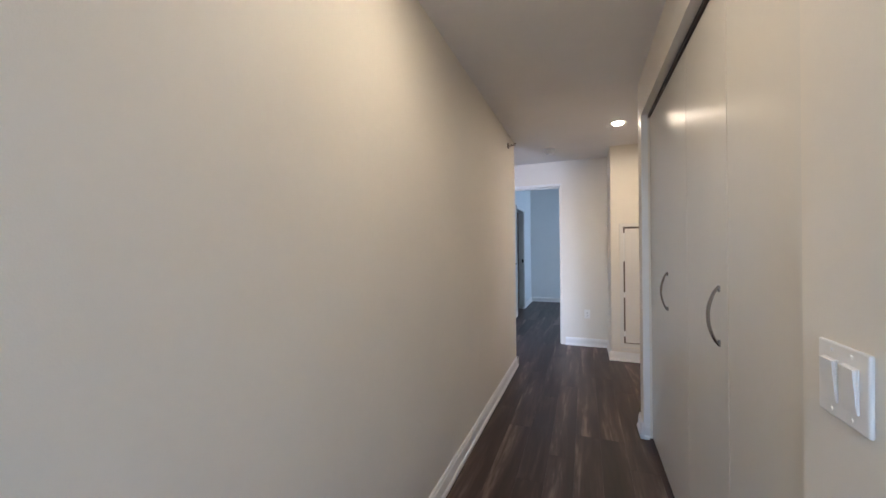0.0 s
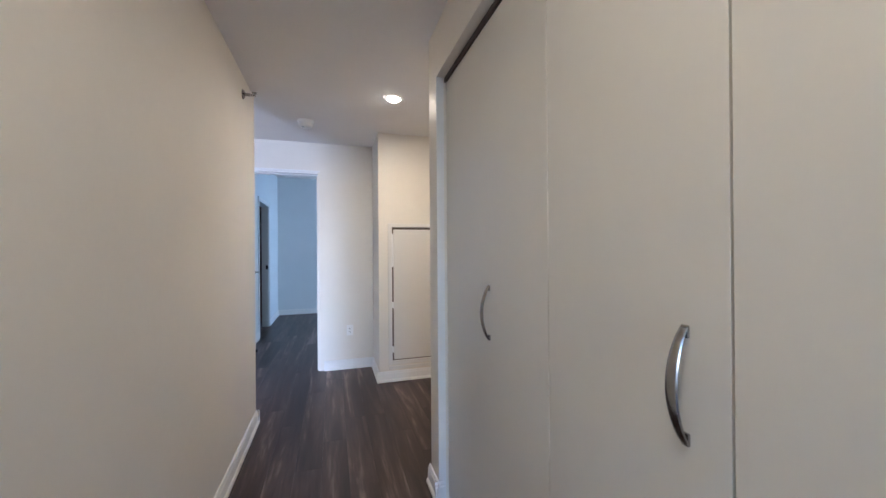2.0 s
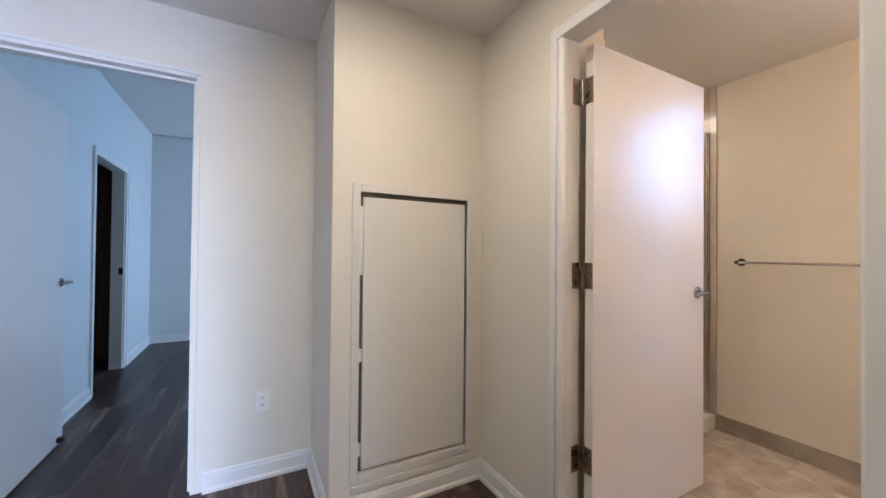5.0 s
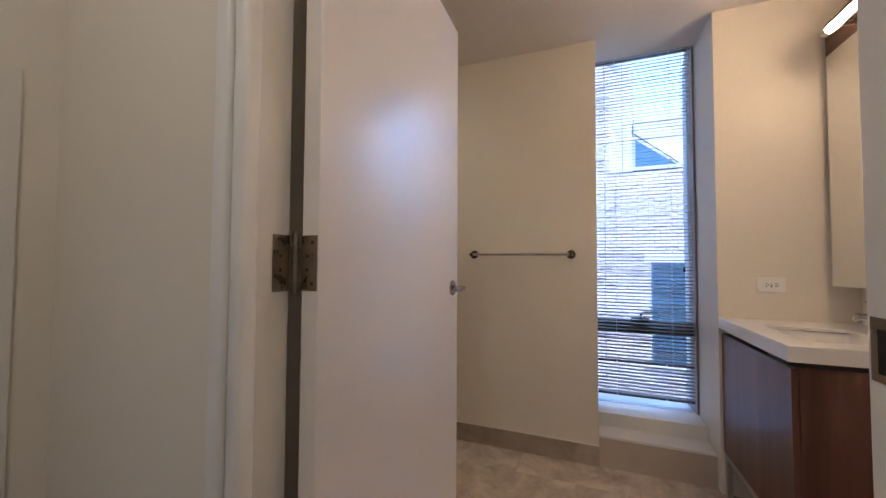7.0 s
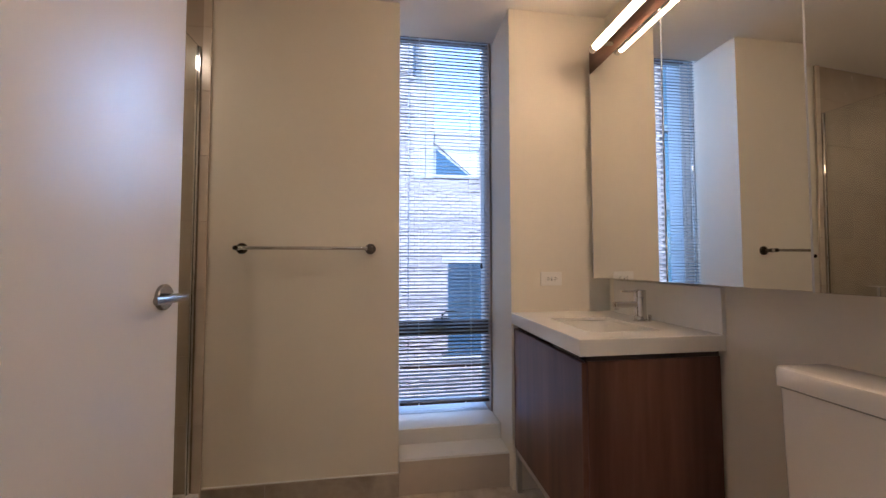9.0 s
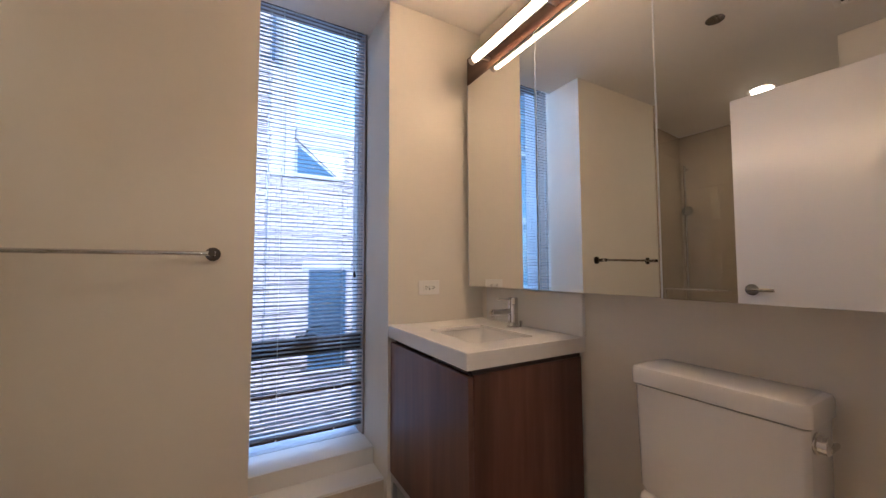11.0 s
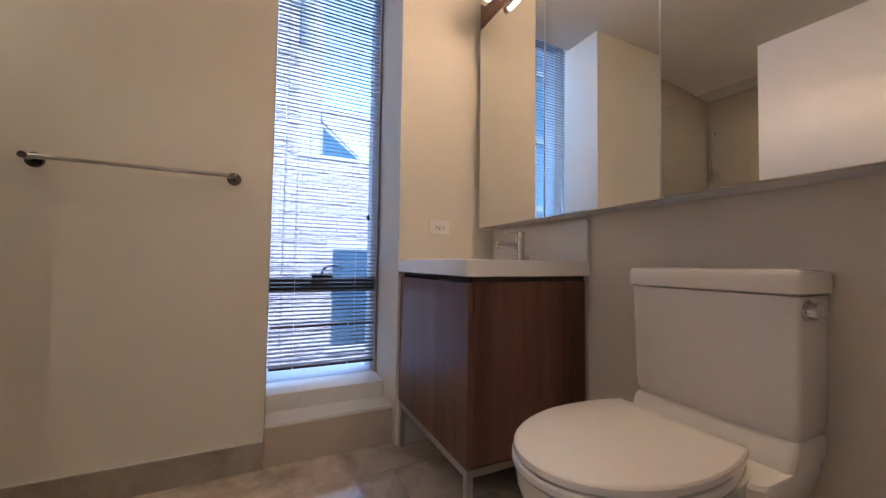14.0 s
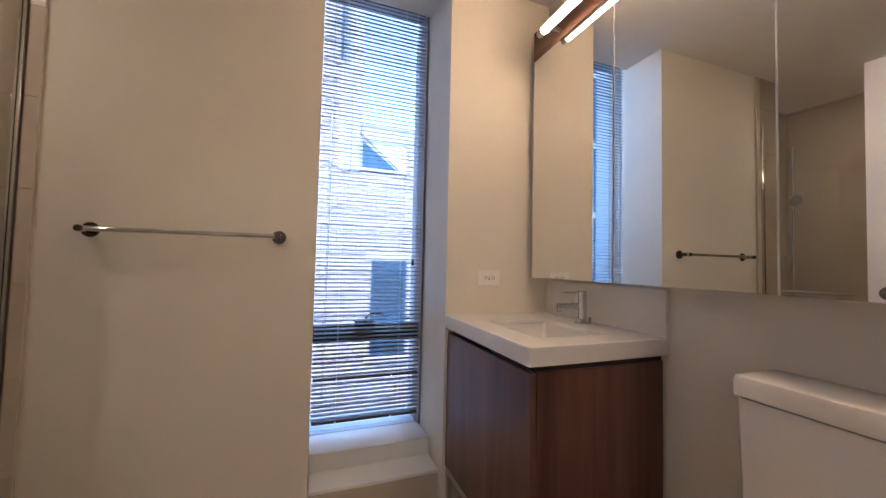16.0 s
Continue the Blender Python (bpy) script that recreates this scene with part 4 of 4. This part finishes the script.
def toilet():
    cx, zt = 1.951, 0.512
    t = thing("toilet", (cx, 2.80, 0), "white ceramic two-piece toilet with the lid closed", "toilet")

    def sq(x0, x1, y0, y1, r, z, n=5):
        pts = []
        for px, py, s in ((x1 - r, y1 - r, 0), (x0 + r, y1 - r, 1), (x0 + r, y0 + r, 2), (x1 - r, y0 + r, 3)):
            for k in range(n + 1):
                a = (s + k / n) * math.pi / 2
                pts.append(Vector((px + r * math.cos(a), py + r * math.sin(a), z)))
        return pts
    part("tank", loft(bmesh.new(), [sq(cx - 0.172, cx + 0.172, 2.482, 2.608, 0.012, zt), sq(cx - 0.178, cx + 0.178, 2.476, 2.615, 0.014, zt + 0.02), sq(cx - 0.183, cx + 0.183, 2.472, 2.618, 0.014, 0.803)]), CERAMIC, t, "", True)
    part("tank_lid", loft(bmesh.new(), [sq(cx - 0.183, cx + 0.183, 2.470, 2.620, 0.014, 0.8055), sq(cx - 0.189, cx + 0.189, 2.466, 2.626, 0.016, 0.809), sq(cx - 0.190, cx + 0.190, 2.466, 2.628, 0.018, 0.844), sq(cx - 0.187, cx + 0.187, 2.468, 2.624, 0.018, 0.854), sq(cx - 0.176, cx + 0.176, 2.478, 2.613, 0.016, 0.858)]), CERAMIC, t, "", True)
    lev = part("flush_lever", lathe(bmesh.new(), (cx - 0.180, 2.583, 0.774), (-1, 0, 0), [(0, 0.022), (0.006, 0.022), (0.008, 0.018), (0.022, 0.018), (0.026, 0.012)]), CHROME, t, "chrome side flush lever", True)
    part("lever_arm", boxes((cx - 0.209, cx - 0.201, 2.545, 2.590, 0.764, 0.776), bevel=0.003), CHROME, lev)

    def oval(z, wide, back, front, n=44, sx=1.0):
        """Egg outline: straight-ish back, round front."""
        pts = []
        yc = back + (front - back) * 0.40
        for k in range(n):
            a = k * math.tau / n
            c, s = math.cos(a), math.sin(a)
            x = wide * math.copysign(abs(c) ** 0.95, c)
            y = yc + (front - yc) * s
            if s < 0:   # back half: sides drawn in a little, then a straight back edge
                u = min(1.0, 1.55 * abs(s))
                x = math.copysign(min(wide * (1 - 0.17 * u * u), abs(c) * wide * 1.55), c)
                y = yc - (yc - back) * u
            pts.append(Vector((cx + 0.022 + x, y, z)))
        return pts
    rim = 0.455
    part("bowl", loft(bmesh.new(), [oval(0.002, 0.115, 2.56, 3.06), oval(0.03, 0.112, 2.56, 3.05), oval(0.16, 0.108, 2.56, 3.03), oval(0.27, 0.128, 2.60, 3.08), oval(0.36, 0.160, 2.64, 3.09), oval(0.425, 0.174, 2.66, 3.115), oval(rim, 0.177, 2.66, 3.118)]), CERAMIC, t, "", True)
    part("tank_deck", loft(bmesh.new(), [sq(cx - 0.13, cx + 0.13, 2.50, 2.72, 0.03, 0.30), sq(cx - 0.165, cx + 0.165, 2.485, 2.73, 0.03, 0.40), sq(cx - 0.172, cx + 0.172, 2.480, 2.740, 0.03, rim - 0.010), sq(cx - 0.170, cx + 0.170, 2.480, 2.732, 0.03, rim - 0.002), sq(cx - 0.176, cx + 0.176, 2.478, 2.646, 0.016, rim + 0.004), sq(cx - 0.177, cx + 0.177, 2.478, 2.622, 0.014, zt - 0.008), sq(cx - 0.173, cx + 0.173, 2.480, 2.612, 0.014, zt - 0.001)]), CERAMIC, t, "", True)
    part("seat", loft(bmesh.new(), [oval(rim + 0.003, 0.175, 2.70, 3.115), oval(rim + 0.007, 0.180, 2.70, 3.122), oval(rim + 0.018, 0.180, 2.70, 3.122), oval(rim + 0.022, 0.176, 2.70, 3.118)]), SEATPLASTIC, t, "", True)
    part("lid", loft(bmesh.new(), [oval(rim + 0.024, 0.172, 2.688, 3.112), oval(rim + 0.028, 0.177, 2.685, 3.120), oval(rim + 0.040, 0.177, 2.685, 3.119), oval(rim + 0.044, 0.174, 2.687, 3.115), oval(rim + 0.046, 0.168, 2.692, 3.106)]), SEATPLASTIC, t, "white closed lid", True)
    for s in (-1, 1):
        part("seat_hinge", boxes((cx + s * 0.075 - 0.02, cx + s * 0.075 + 0.02, 2.655, 2.695, rim - 0.002, rim + 0.026), bevel=0.006), SEATPLASTIC, t)
        part("bolt_cap", lathe(bmesh.new(), (cx + s * 0.122, 2.80, 0.004), (0, 0, 1), [(0, 0.016), (0.012, 0.015), (0.02, 0.008)], 14), CERAMIC, t, "", True)


toilet()


def shower():
    g = thing("shower_screen", (2.55, 4.49, 0.1), "clear glass shower screen with chrome channels and bar handle", "shower screen")
    part("channel", boxes((3.105, 3.128, 4.478, 4.502, 0.102, 2.13), bevel=0.002), CHROME, g, "chrome wall channel")
    part("channel", boxes((1.932, 1.954, 4.478, 4.502, 0.102, 2.13), bevel=0.002), CHROME, g, "chrome wall channel")
    for x0, x1 in ((1.954, 2.42), (2.424, 3.105)):
        p = part("pane", boxes((x0, x1, 4.486, 4.494, 0.104, 2.13)), SHOWERGLASS, g, "clear glass")
        p.visible_shadow = False
    h = part("bar_handle", rod(bmesh.new(), (2.46, 4.44, 1.02), (2.90, 4.44, 1.02), 0.008), CHROME, g, "chrome bar handle", True)
    part("handle_drop", rod(bmesh.new(), (2.86, 4.44, 1.02), (2.86, 4.44, 0.87), 0.008), CHROME, h, "", True)
    part("handle_posts", rod(rod(bmesh.new(), (2.88, 4.44, 1.02), (2.88, 4.486, 1.02), 0.007), (2.48, 4.44, 1.02), (2.48, 4.486, 1.02), 0.007), CHROME, h, "", True)
    r = thing("shower_rail", (3.06, 5.33, 0.9), "chrome upright shower rail in the tiled corner", "shower rail")
    part("pole", rod(bmesh.new(), (3.06, 5.33, 0.9), (3.06, 5.33, 2.15), 0.011), CHROME, r, "", True)
    for z in (0.93, 2.12):
        part("wall_mount", rod(bmesh.new(), (3.06, 5.33, z), (3.06, 5.39, z), 0.014), CHROME, r, "", True)
    part("hand_shower", lathe(bmesh.new(), (3.04, 5.29, 1.72), (-0.5, -0.6, -0.35), [(0, 0.02), (0.02, 0.045), (0.03, 0.045), (0.032, 0.03)]), CHROME, r, "", True)
    structure("shower_curb", boxes((1.932, 3.128, 4.442, 4.56, 0.0, 0.102), bevel=0.006), QUARTZ, "low white shower curb", "shower curb")
    structure("shower_floor", boxes((1.932, 3.128, 4.56, 5.398, 0.0, 0.02)), CERAMIC, "white shower floor", "shower floor")


shower()


def ceiling_fittings():
    v = thing("ceiling_vent", (1.775, 3.995, CEIL), "square white slatted exhaust vent in the bathroom ceiling", "vent")
    x0, x1, y0, y1 = 1.66, 1.89, 3.88, 4.11
    part("backing", boxes((x0 + 0.02, x1 - 0.02, y0 + 0.02, y1 - 0.02, CEIL - 0.004, CEIL - 0.001)), BLACK, v, "dark opening")
    part("frame", boxes((x0, x1, y0, y0 + 0.02, CEIL - 0.016, CEIL), (x0, x1, y1 - 0.02, y1, CEIL - 0.016, CEIL), (x0, x0 + 0.02, y0 + 0.02, y1 - 0.02, CEIL - 0.016, CEIL), (x1 - 0.02, x1, y0 + 0.02, y1 - 0.02, CEIL - 0.016, CEIL), bevel=0.003), PLASTIC, v)
    for k in range(9):
        x = x0 + 0.03 + k * 0.0225
        part("slat", boxes((x - 0.004, x + 0.004, y0 + 0.02, y1 - 0.02, CEIL - 0.014, CEIL - 0.004)), PLASTIC, v)
    d = thing("sprinkler_cover", (2.262, 3.735, CEIL), "round grey concealed sprinkler cover on the ceiling", "sprinkler")
    part("plate", lathe(bmesh.new(), (2.262, 3.735, CEIL), (0, 0, -1), [(0, 0.030), (0.006, 0.030), (0.007, 0.042), (0.010, 0.042), (0.011, 0.036)]), NICKEL, d, "", True)


ceiling_fittings()


# ---------------- outside ----------------
XW = 9.8   # face of the neighbouring building


def neighbour():
    b = thing("neighbour_building", (XW, 2.5, -6.0), "white painted brick building across a narrow gap", "building")
    y0, y1, roof, step = -4.0, 8.7, 4.22, 2.60
    part("wall", boxes((XW + 0.014, XW + 0.5, y0, step, -6, roof), (XW + 0.014, XW + 0.5, step, y1, -6, 9.0)), MORTAR, b, "painted mortar and backing")
    for ya, yb, yc in ((step + 0.002, step - 0.015, step + 0.196), (step + 0.206, step + 0.206, step + 0.465)):
        part("pilaster", boxes((XW - 0.032, XW + 0.5, ya, yc, 3.15, roof - 0.018), (XW - 0.032, XW + 0.5, yb, yc, roof - 0.018, 9.0), bevel=0.006), PALESTUCCO, b, "smooth pale corner strip")
    # Blue shade at the pilaster's top, added as a thin panel.
    part("shade_panel", boxes((XW - 0.045, XW - 0.033, step - 0.010, step + 0.185, 5.92, 9.0), bevel=0.003), SKYSHADE, b, "blue shade on the upper pilaster, put in as a panel")
    part("parapet", boxes((XW - 0.012, XW + 0.4, y0, step - 0.02, 3.925, roof), bevel=0.004), PALESTUCCO, b, "smooth pale parapet band")
    part("drainpipe", rod(bmesh.new(), (XW - 0.075, step + 0.47, 5.60), (XW - 0.075, step + 0.47, 9.0), 0.034, seg=12), BLUEPAINT, b, "dark blue drainpipe", True)
    part("coping", boxes((XW - 0.024, XW + 0.56, y0, step - 0.02, roof, roof + 0.09), (XW - 0.06, XW + 0.56, step, y1, 9.0, 9.1), bevel=0.01), CONCRETE, b, "pale roof coping")
    w = part("window", boxes((XW - 0.026, XW + 0.011, 1.50, 2.60, 3.17, 3.245), (XW - 0.026, XW + 0.011, 1.50, 2.60, 3.86, 3.92), (XW - 0.015, XW + 0.011, 2.545, 2.60, 3.245, 3.86), (XW - 0.015, XW + 0.011, 1.50, 1.555, 3.245, 3.86), bevel=0.004), PALESTUCCO, b, "pale window surround")
    # Pale colour stands for the sunlit part of the pane.
    part("pane", boxes((XW - 0.006, XW + 0.010, 1.555, 2.545, 3.245, 3.86)), ALU, w, "window pane, its sunlit part put in as pale colour")
    # The pane's diagonal shadow, built as a thin dark triangle.
    bm = bmesh.new()
    vs = [bm.verts.new(p) for p in ((XW - 0.010, 2.545, 3.245), (XW - 0.010, 2.545, 3.86), (XW - 0.010, 1.75, 3.245), (XW - 0.007, 2.545, 3.245), (XW - 0.007, 2.545, 3.86), (XW - 0.007, 1.75, 3.245))]
    for q in ((0, 1, 2), (5, 4, 3), (0, 3, 4, 1), (1, 4, 5, 2), (2, 5, 3, 0)):
        bm.faces.new([vs[i] for i in q])
    part("sash", bm, PANESHADOW, w, "diagonal shadow on the pane, put in as a dark blue triangle")
    part("stay", rod(bmesh.new(), (XW - 0.04, 2.62, 4.02), (XW - 0.04, 1.72, 3.26), 0.012, seg=8), BRONZE, w)
    s = part("shutter", boxes((XW - 0.03, XW + 0.011, 1.47, 1.52, -1.0, 1.14), (XW - 0.03, XW + 0.011, 2.22, 2.27, -1.0, 1.14), (XW - 0.03, XW + 0.011, 1.52, 2.22, 1.09, 1.14), (XW - 0.03, XW + 0.011, 1.52, 2.22, -1.0, -0.95), bevel=0.004), BLUEPAINT, b, "dark blue louvred shutter")
    for k in range(24):
        z = -0.93 + k * 0.085
        part("louvre", boxes((XW - 0.022, XW + 0.004, 1.52, 2.22, z, z + 0.06)), BLUEPAINT, s)
    part("lintel", boxes((XW - 0.026, XW + 0.011, 1.35, 2.4, 1.15, 1.33), bevel=0.004), PALESTUCCO, b, "pale stone lintel")
    part("sill", boxes((XW - 0.05, XW + 0.011, 1.35, 2.4, -1.12, -1.01), bevel=0.004), PALESTUCCO, b)
    # bricks: a shared mesh for those nearest to the view, the rest joined
    bw, bh, jt = 0.205, 0.066, 0.010
    bm = box(bmesh.new(), -0.014, 0.014, -bw / 2, bw / 2, -bh / 2, bh / 2, bevel=0.003, seg=1)
    bmesh.ops.recalc_face_normals(bm, faces=bm.faces)
    me = bpy.data.meshes.new("brick"); bm.to_mesh(me); bm.free(); me.materials.append(BRICK)
    openings = ((1.35, 2.40, 1.18, 1.29), (1.47, 2.27, -1.0, 1.15), (1.35, 2.40, -1.08, -1.0), (1.50, 2.60, 3.21, 3.88), (-9, step, 3.92, 9.5), (step, step + 0.465, 3.155, 9.5))
    verts, faces = [], []
    count = 0
    row = 0
    z = -3.2
    while z < 8.0:
        y = -0.6 + (row % 2) * (bw + jt) / 2
        while y < 8.6:
            spans = [(y - bw / 2, y + bw / 2)]
            for ya, yb, za, zb in openings:   # bricks are cut where they meet an opening
                if za < z + bh / 2 and z - bh / 2 < zb:
                    spans = [q for p, e in spans for q in ((p, min(e, ya)), (max(p, yb), e)) if q[1] - q[0] > 0.015]
            for p, e in spans:
                dx, dy, dz = random.uniform(-0.009, 0.007), random.uniform(-0.003, 0.003), random.uniform(-0.005, 0.005)
                if 1.36 < z < 3.0 and 1.5 < y < 4.2 and count < 290 and e - p > bw - 0.001:
                    o = new("brick", me)
                    o.parent = b
                    o.location = Vector((XW + dx, y + dy, z + dz)) - ORIGIN[b]
                    o.rotation_euler = (random.uniform(-0.012, 0.012), 0, random.uniform(-0.01, 0.01))
                    count += 1
                else:
                    k = len(verts)
                    h, w_, yc = bh / 2 + random.uniform(-0.006, 0.004), (e - p) / 2 + random.uniform(-0.004, 0.004), (p + e) / 2
                    for sx in (-0.014, 0.012):
                        for sy, sz in ((-w_, -h), (w_, -h), (w_, h), (-w_, h)):
                            verts.append((XW + dx + sx - b.location.x, yc + sy - b.location.y, z + dz + sz - b.location.z))
                    faces += [(k, k + 1, k + 2, k + 3), (k, k + 4, k + 5, k + 1), (k + 1, k + 5, k + 6, k + 2), (k + 2, k + 6, k + 7, k + 3), (k + 3, k + 7, k + 4, k)]
            y += bw + jt
        z += bh + jt
        row += 1
    rest = bpy.data.meshes.new("bricks_rest")
    rest.from_pydata(verts, [], faces)
    rest.materials.append(BRICK)
    o = new("brickwork", rest)
    o.parent = b
    tagged(o, "rough white painted brickwork", kind="stuff")


neighbour()


def glass_tower():
    t = thing("glass_tower", (15.0, 16.0, -6.0), "tall blue glass tower behind the brick building", "building")
    part("wall", boxes((15.0, 24.0, 10.5, 24.0, -6, 42.0)), TOWERGLASS, t, "blue tinted glass")
    part("roof", boxes((14.95, 24.05, 10.45, 24.05, 42.0, 42.4), bevel=0.03), CONCRETE, t)
    for k in range(14):
        part("floor_band", boxes((14.90, 14.999, 10.5, 24.0, -3.2 + k * 3.3, -2.9 + k * 3.3)), TOWERFRAME, t)
    for k in range(12):
        part("mullion", boxes((14.93, 14.999, 10.5 + k * 1.2, 10.58 + k * 1.2, -6, 42.0)), TOWERFRAME, t)


glass_tower()
structure("ground", boxes((-400, 400, -400, 400, -6.4, -6.0)), ASPHALT, "dark asphalt yard far below the window", "ground")


# ---------------- floors, pieces last ----------------
sub = structure("floor_slab", boxes((-3.32, 3.55, -1.72, 5.36, -0.20, -0.014), (-1.95, 2.72, 5.36, 9.27, -0.20, -0.014)), DARKGAP, "concrete floor slab under the flooring", "floor")
fl = structure("floor_living", boxes((-3.2, -0.606, -0.8, 5.30, -0.014, 0.0)), PLANK, "dark brown plank floor", "floor")
floor = structure("floor", boxes((-0.605, 1.38, -1.72, 9.15, -0.0138, -0.006)), DARKGAP, "dark brown vinyl plank floor", "floor")
PW, PL = 0.1524, 1.22
plank_mesh = {}


def plank(length):
    key = round(length, 2)
    if key not in plank_mesh:
        bm = box(bmesh.new(), 0.0001, PW - 0.0001, 0.0001, key - 0.0001, -0.006, 0.0, bevel=0.0004, seg=1)
        bmesh.ops.recalc_face_normals(bm, faces=bm.faces)
        me = bpy.data.meshes.new("plank"); bm.to_mesh(me); bm.free(); me.materials.append(PLANK)
        plank_mesh[key] = me
    return plank_mesh[key]


rng = random.Random(4)
for col in range(-9, 22):
    x = -0.605 + col * PW
    ya, yb = (-1.72, 9.15) if 0 <= col < 13 else (5.30, 9.15)
    if x < -1.95 or x + PW > 2.62:
        continue
    if x < -1.1:
        ya, yb = 7.0, 8.5
    y = ya
    first = rng.choice((0.31, 0.61, 0.92, 1.22))
    while y < yb - 0.02:
        ln = min(first, yb - y)
        first = PL
        o = new("plank", plank(ln))
        o.parent = floor
        o.location = (x, y, 0.0)
        y += ln

bath_floor = structure("floor_bathroom", boxes((1.38, 3.13, 2.46, 4.442, -0.0138, -0.002)), GROUT, "polished beige stone tile bathroom floor", "floor")
tile_mesh = {}


def tile(w, d, t, material, name="tile"):
    key = (round(w, 3), round(d, 3), t, material.name)
    if key not in tile_mesh:
        bm = box(bmesh.new(), 0.0006, w - 0.0006, 0.0006, d - 0.0006, 0, t, bevel=0.0005, seg=1)
        bmesh.ops.recalc_face_normals(bm, faces=bm.faces)
        me = bpy.data.meshes.new(name); bm.to_mesh(me); bm.free(); me.materials.append(material)
        tile_mesh[key] = me
    return tile_mesh[key]


TX, TY = 0.305, 0.61
ix = 0
x = 1.38
while x < 3.129:
    w = min(TX, 3.13 - x)
    y = 2.46 - (TY / 2 if ix % 2 else 0)
    while y < 4.44:
        a, b = max(y, 2.46), min(y + TY, 4.442)
        if b - a > 0.01:
            o = new("tile", tile(w, b - a, 0.0042, FLOORTILE))
            o.parent = bath_floor
            o.location = (x, a, -0.002)
        y += TY
    x += TX
    ix += 1

# stone base under the towel wall
sb = structure("baseboard_bathroom", boxes((3.1245, 3.1298, 3.56, 4.44, 0.0022, 0.112)), GROUT, "beige stone tile baseboard", "baseboard")
for k in range(2):
    a, b = 3.556 + k * 0.61, min(3.556 + (k + 1) * 0.61, 4.441)
    o = new("tile", tile(b - a, 0.1095, 0.008, BASETILE))
    o.parent = sb
    o.matrix_local = Matrix(((0, 0, -1, 3.1248), (1, 0, 0, a), (0, 1, 0, 0.003), (0, 0, 0, 1)))

o = new("tile", tile(0.553, 0.160, 0.0035, EDGETILE))
o.parent = sb
o.matrix_local = Matrix(((0, 0, -1, 3.1297), (1, 0, 0, 3.0035), (0, 1, 0, 0.0022), (0, 0, 0, 1)))

structure("trim_caulk", boxes((3.1215, 3.1295, 3.562, 4.436, 0.1135, 0.1175), bevel=0.001), TRIM, "thin white caulk line above the stone baseboard", "trim")

# shower wall tiles
st = structure("shower_tiling", boxes((3.1255, 3.1298, 4.446, 5.396, 0.0, CEIL - 0.002), (1.932, 3.1255, 5.393, 5.3985, 0.02, CEIL - 0.002)), TILEGROUT, "beige stone tiled shower walls", "tiling")
for r in range(9):
    if -0.209 + r * 0.305 > CEIL - 0.02:
        continue
    z = max(0.022, -0.209 + r * 0.305)
    h = min(0.096 + r * 0.305, CEIL - 0.003) - z
    y = 4.445 - (0.0 if r % 2 == 0 else 0.305)
    while y < 5.39:
        a, b = max(y, 4.445), min(y + 0.61, 5.386)
        if b - a > 0.02:
            o = new("tile", tile(b - a, h, 0.006, SHOWERTILE))
            o.parent = st
            o.matrix_local = Matrix(((0, 0, -1, 3.1253), (1, 0, 0, a), (0, 1, 0, z), (0, 0, 0, 1)))
        y += 0.61
    o = new("tile", tile(0.038, h, 0.012, EDGETILE))   # narrow return tile beside the painted wall
    o.parent = st
    o.matrix_local = Matrix(((0, 0, -1, 3.1265), (1, 0, 0, 4.436), (0, 1, 0, z), (0, 0, 0, 1)))
    x = 3.119
    n = 0
    while x > 1.94:
        w = min(0.61 if (n or r % 2) else 0.305, x - 1.934)
        if w > 0.02:
            o = new("tile", tile(w, h, 0.006, SHOWERTILE))
            o.parent = st
            o.matrix_local = Matrix(((-1, 0, 0, x), (0, 0, -1, 5.393), (0, 1, 0, z), (0, 0, 0, 1)))
        x -= w
        n += 1
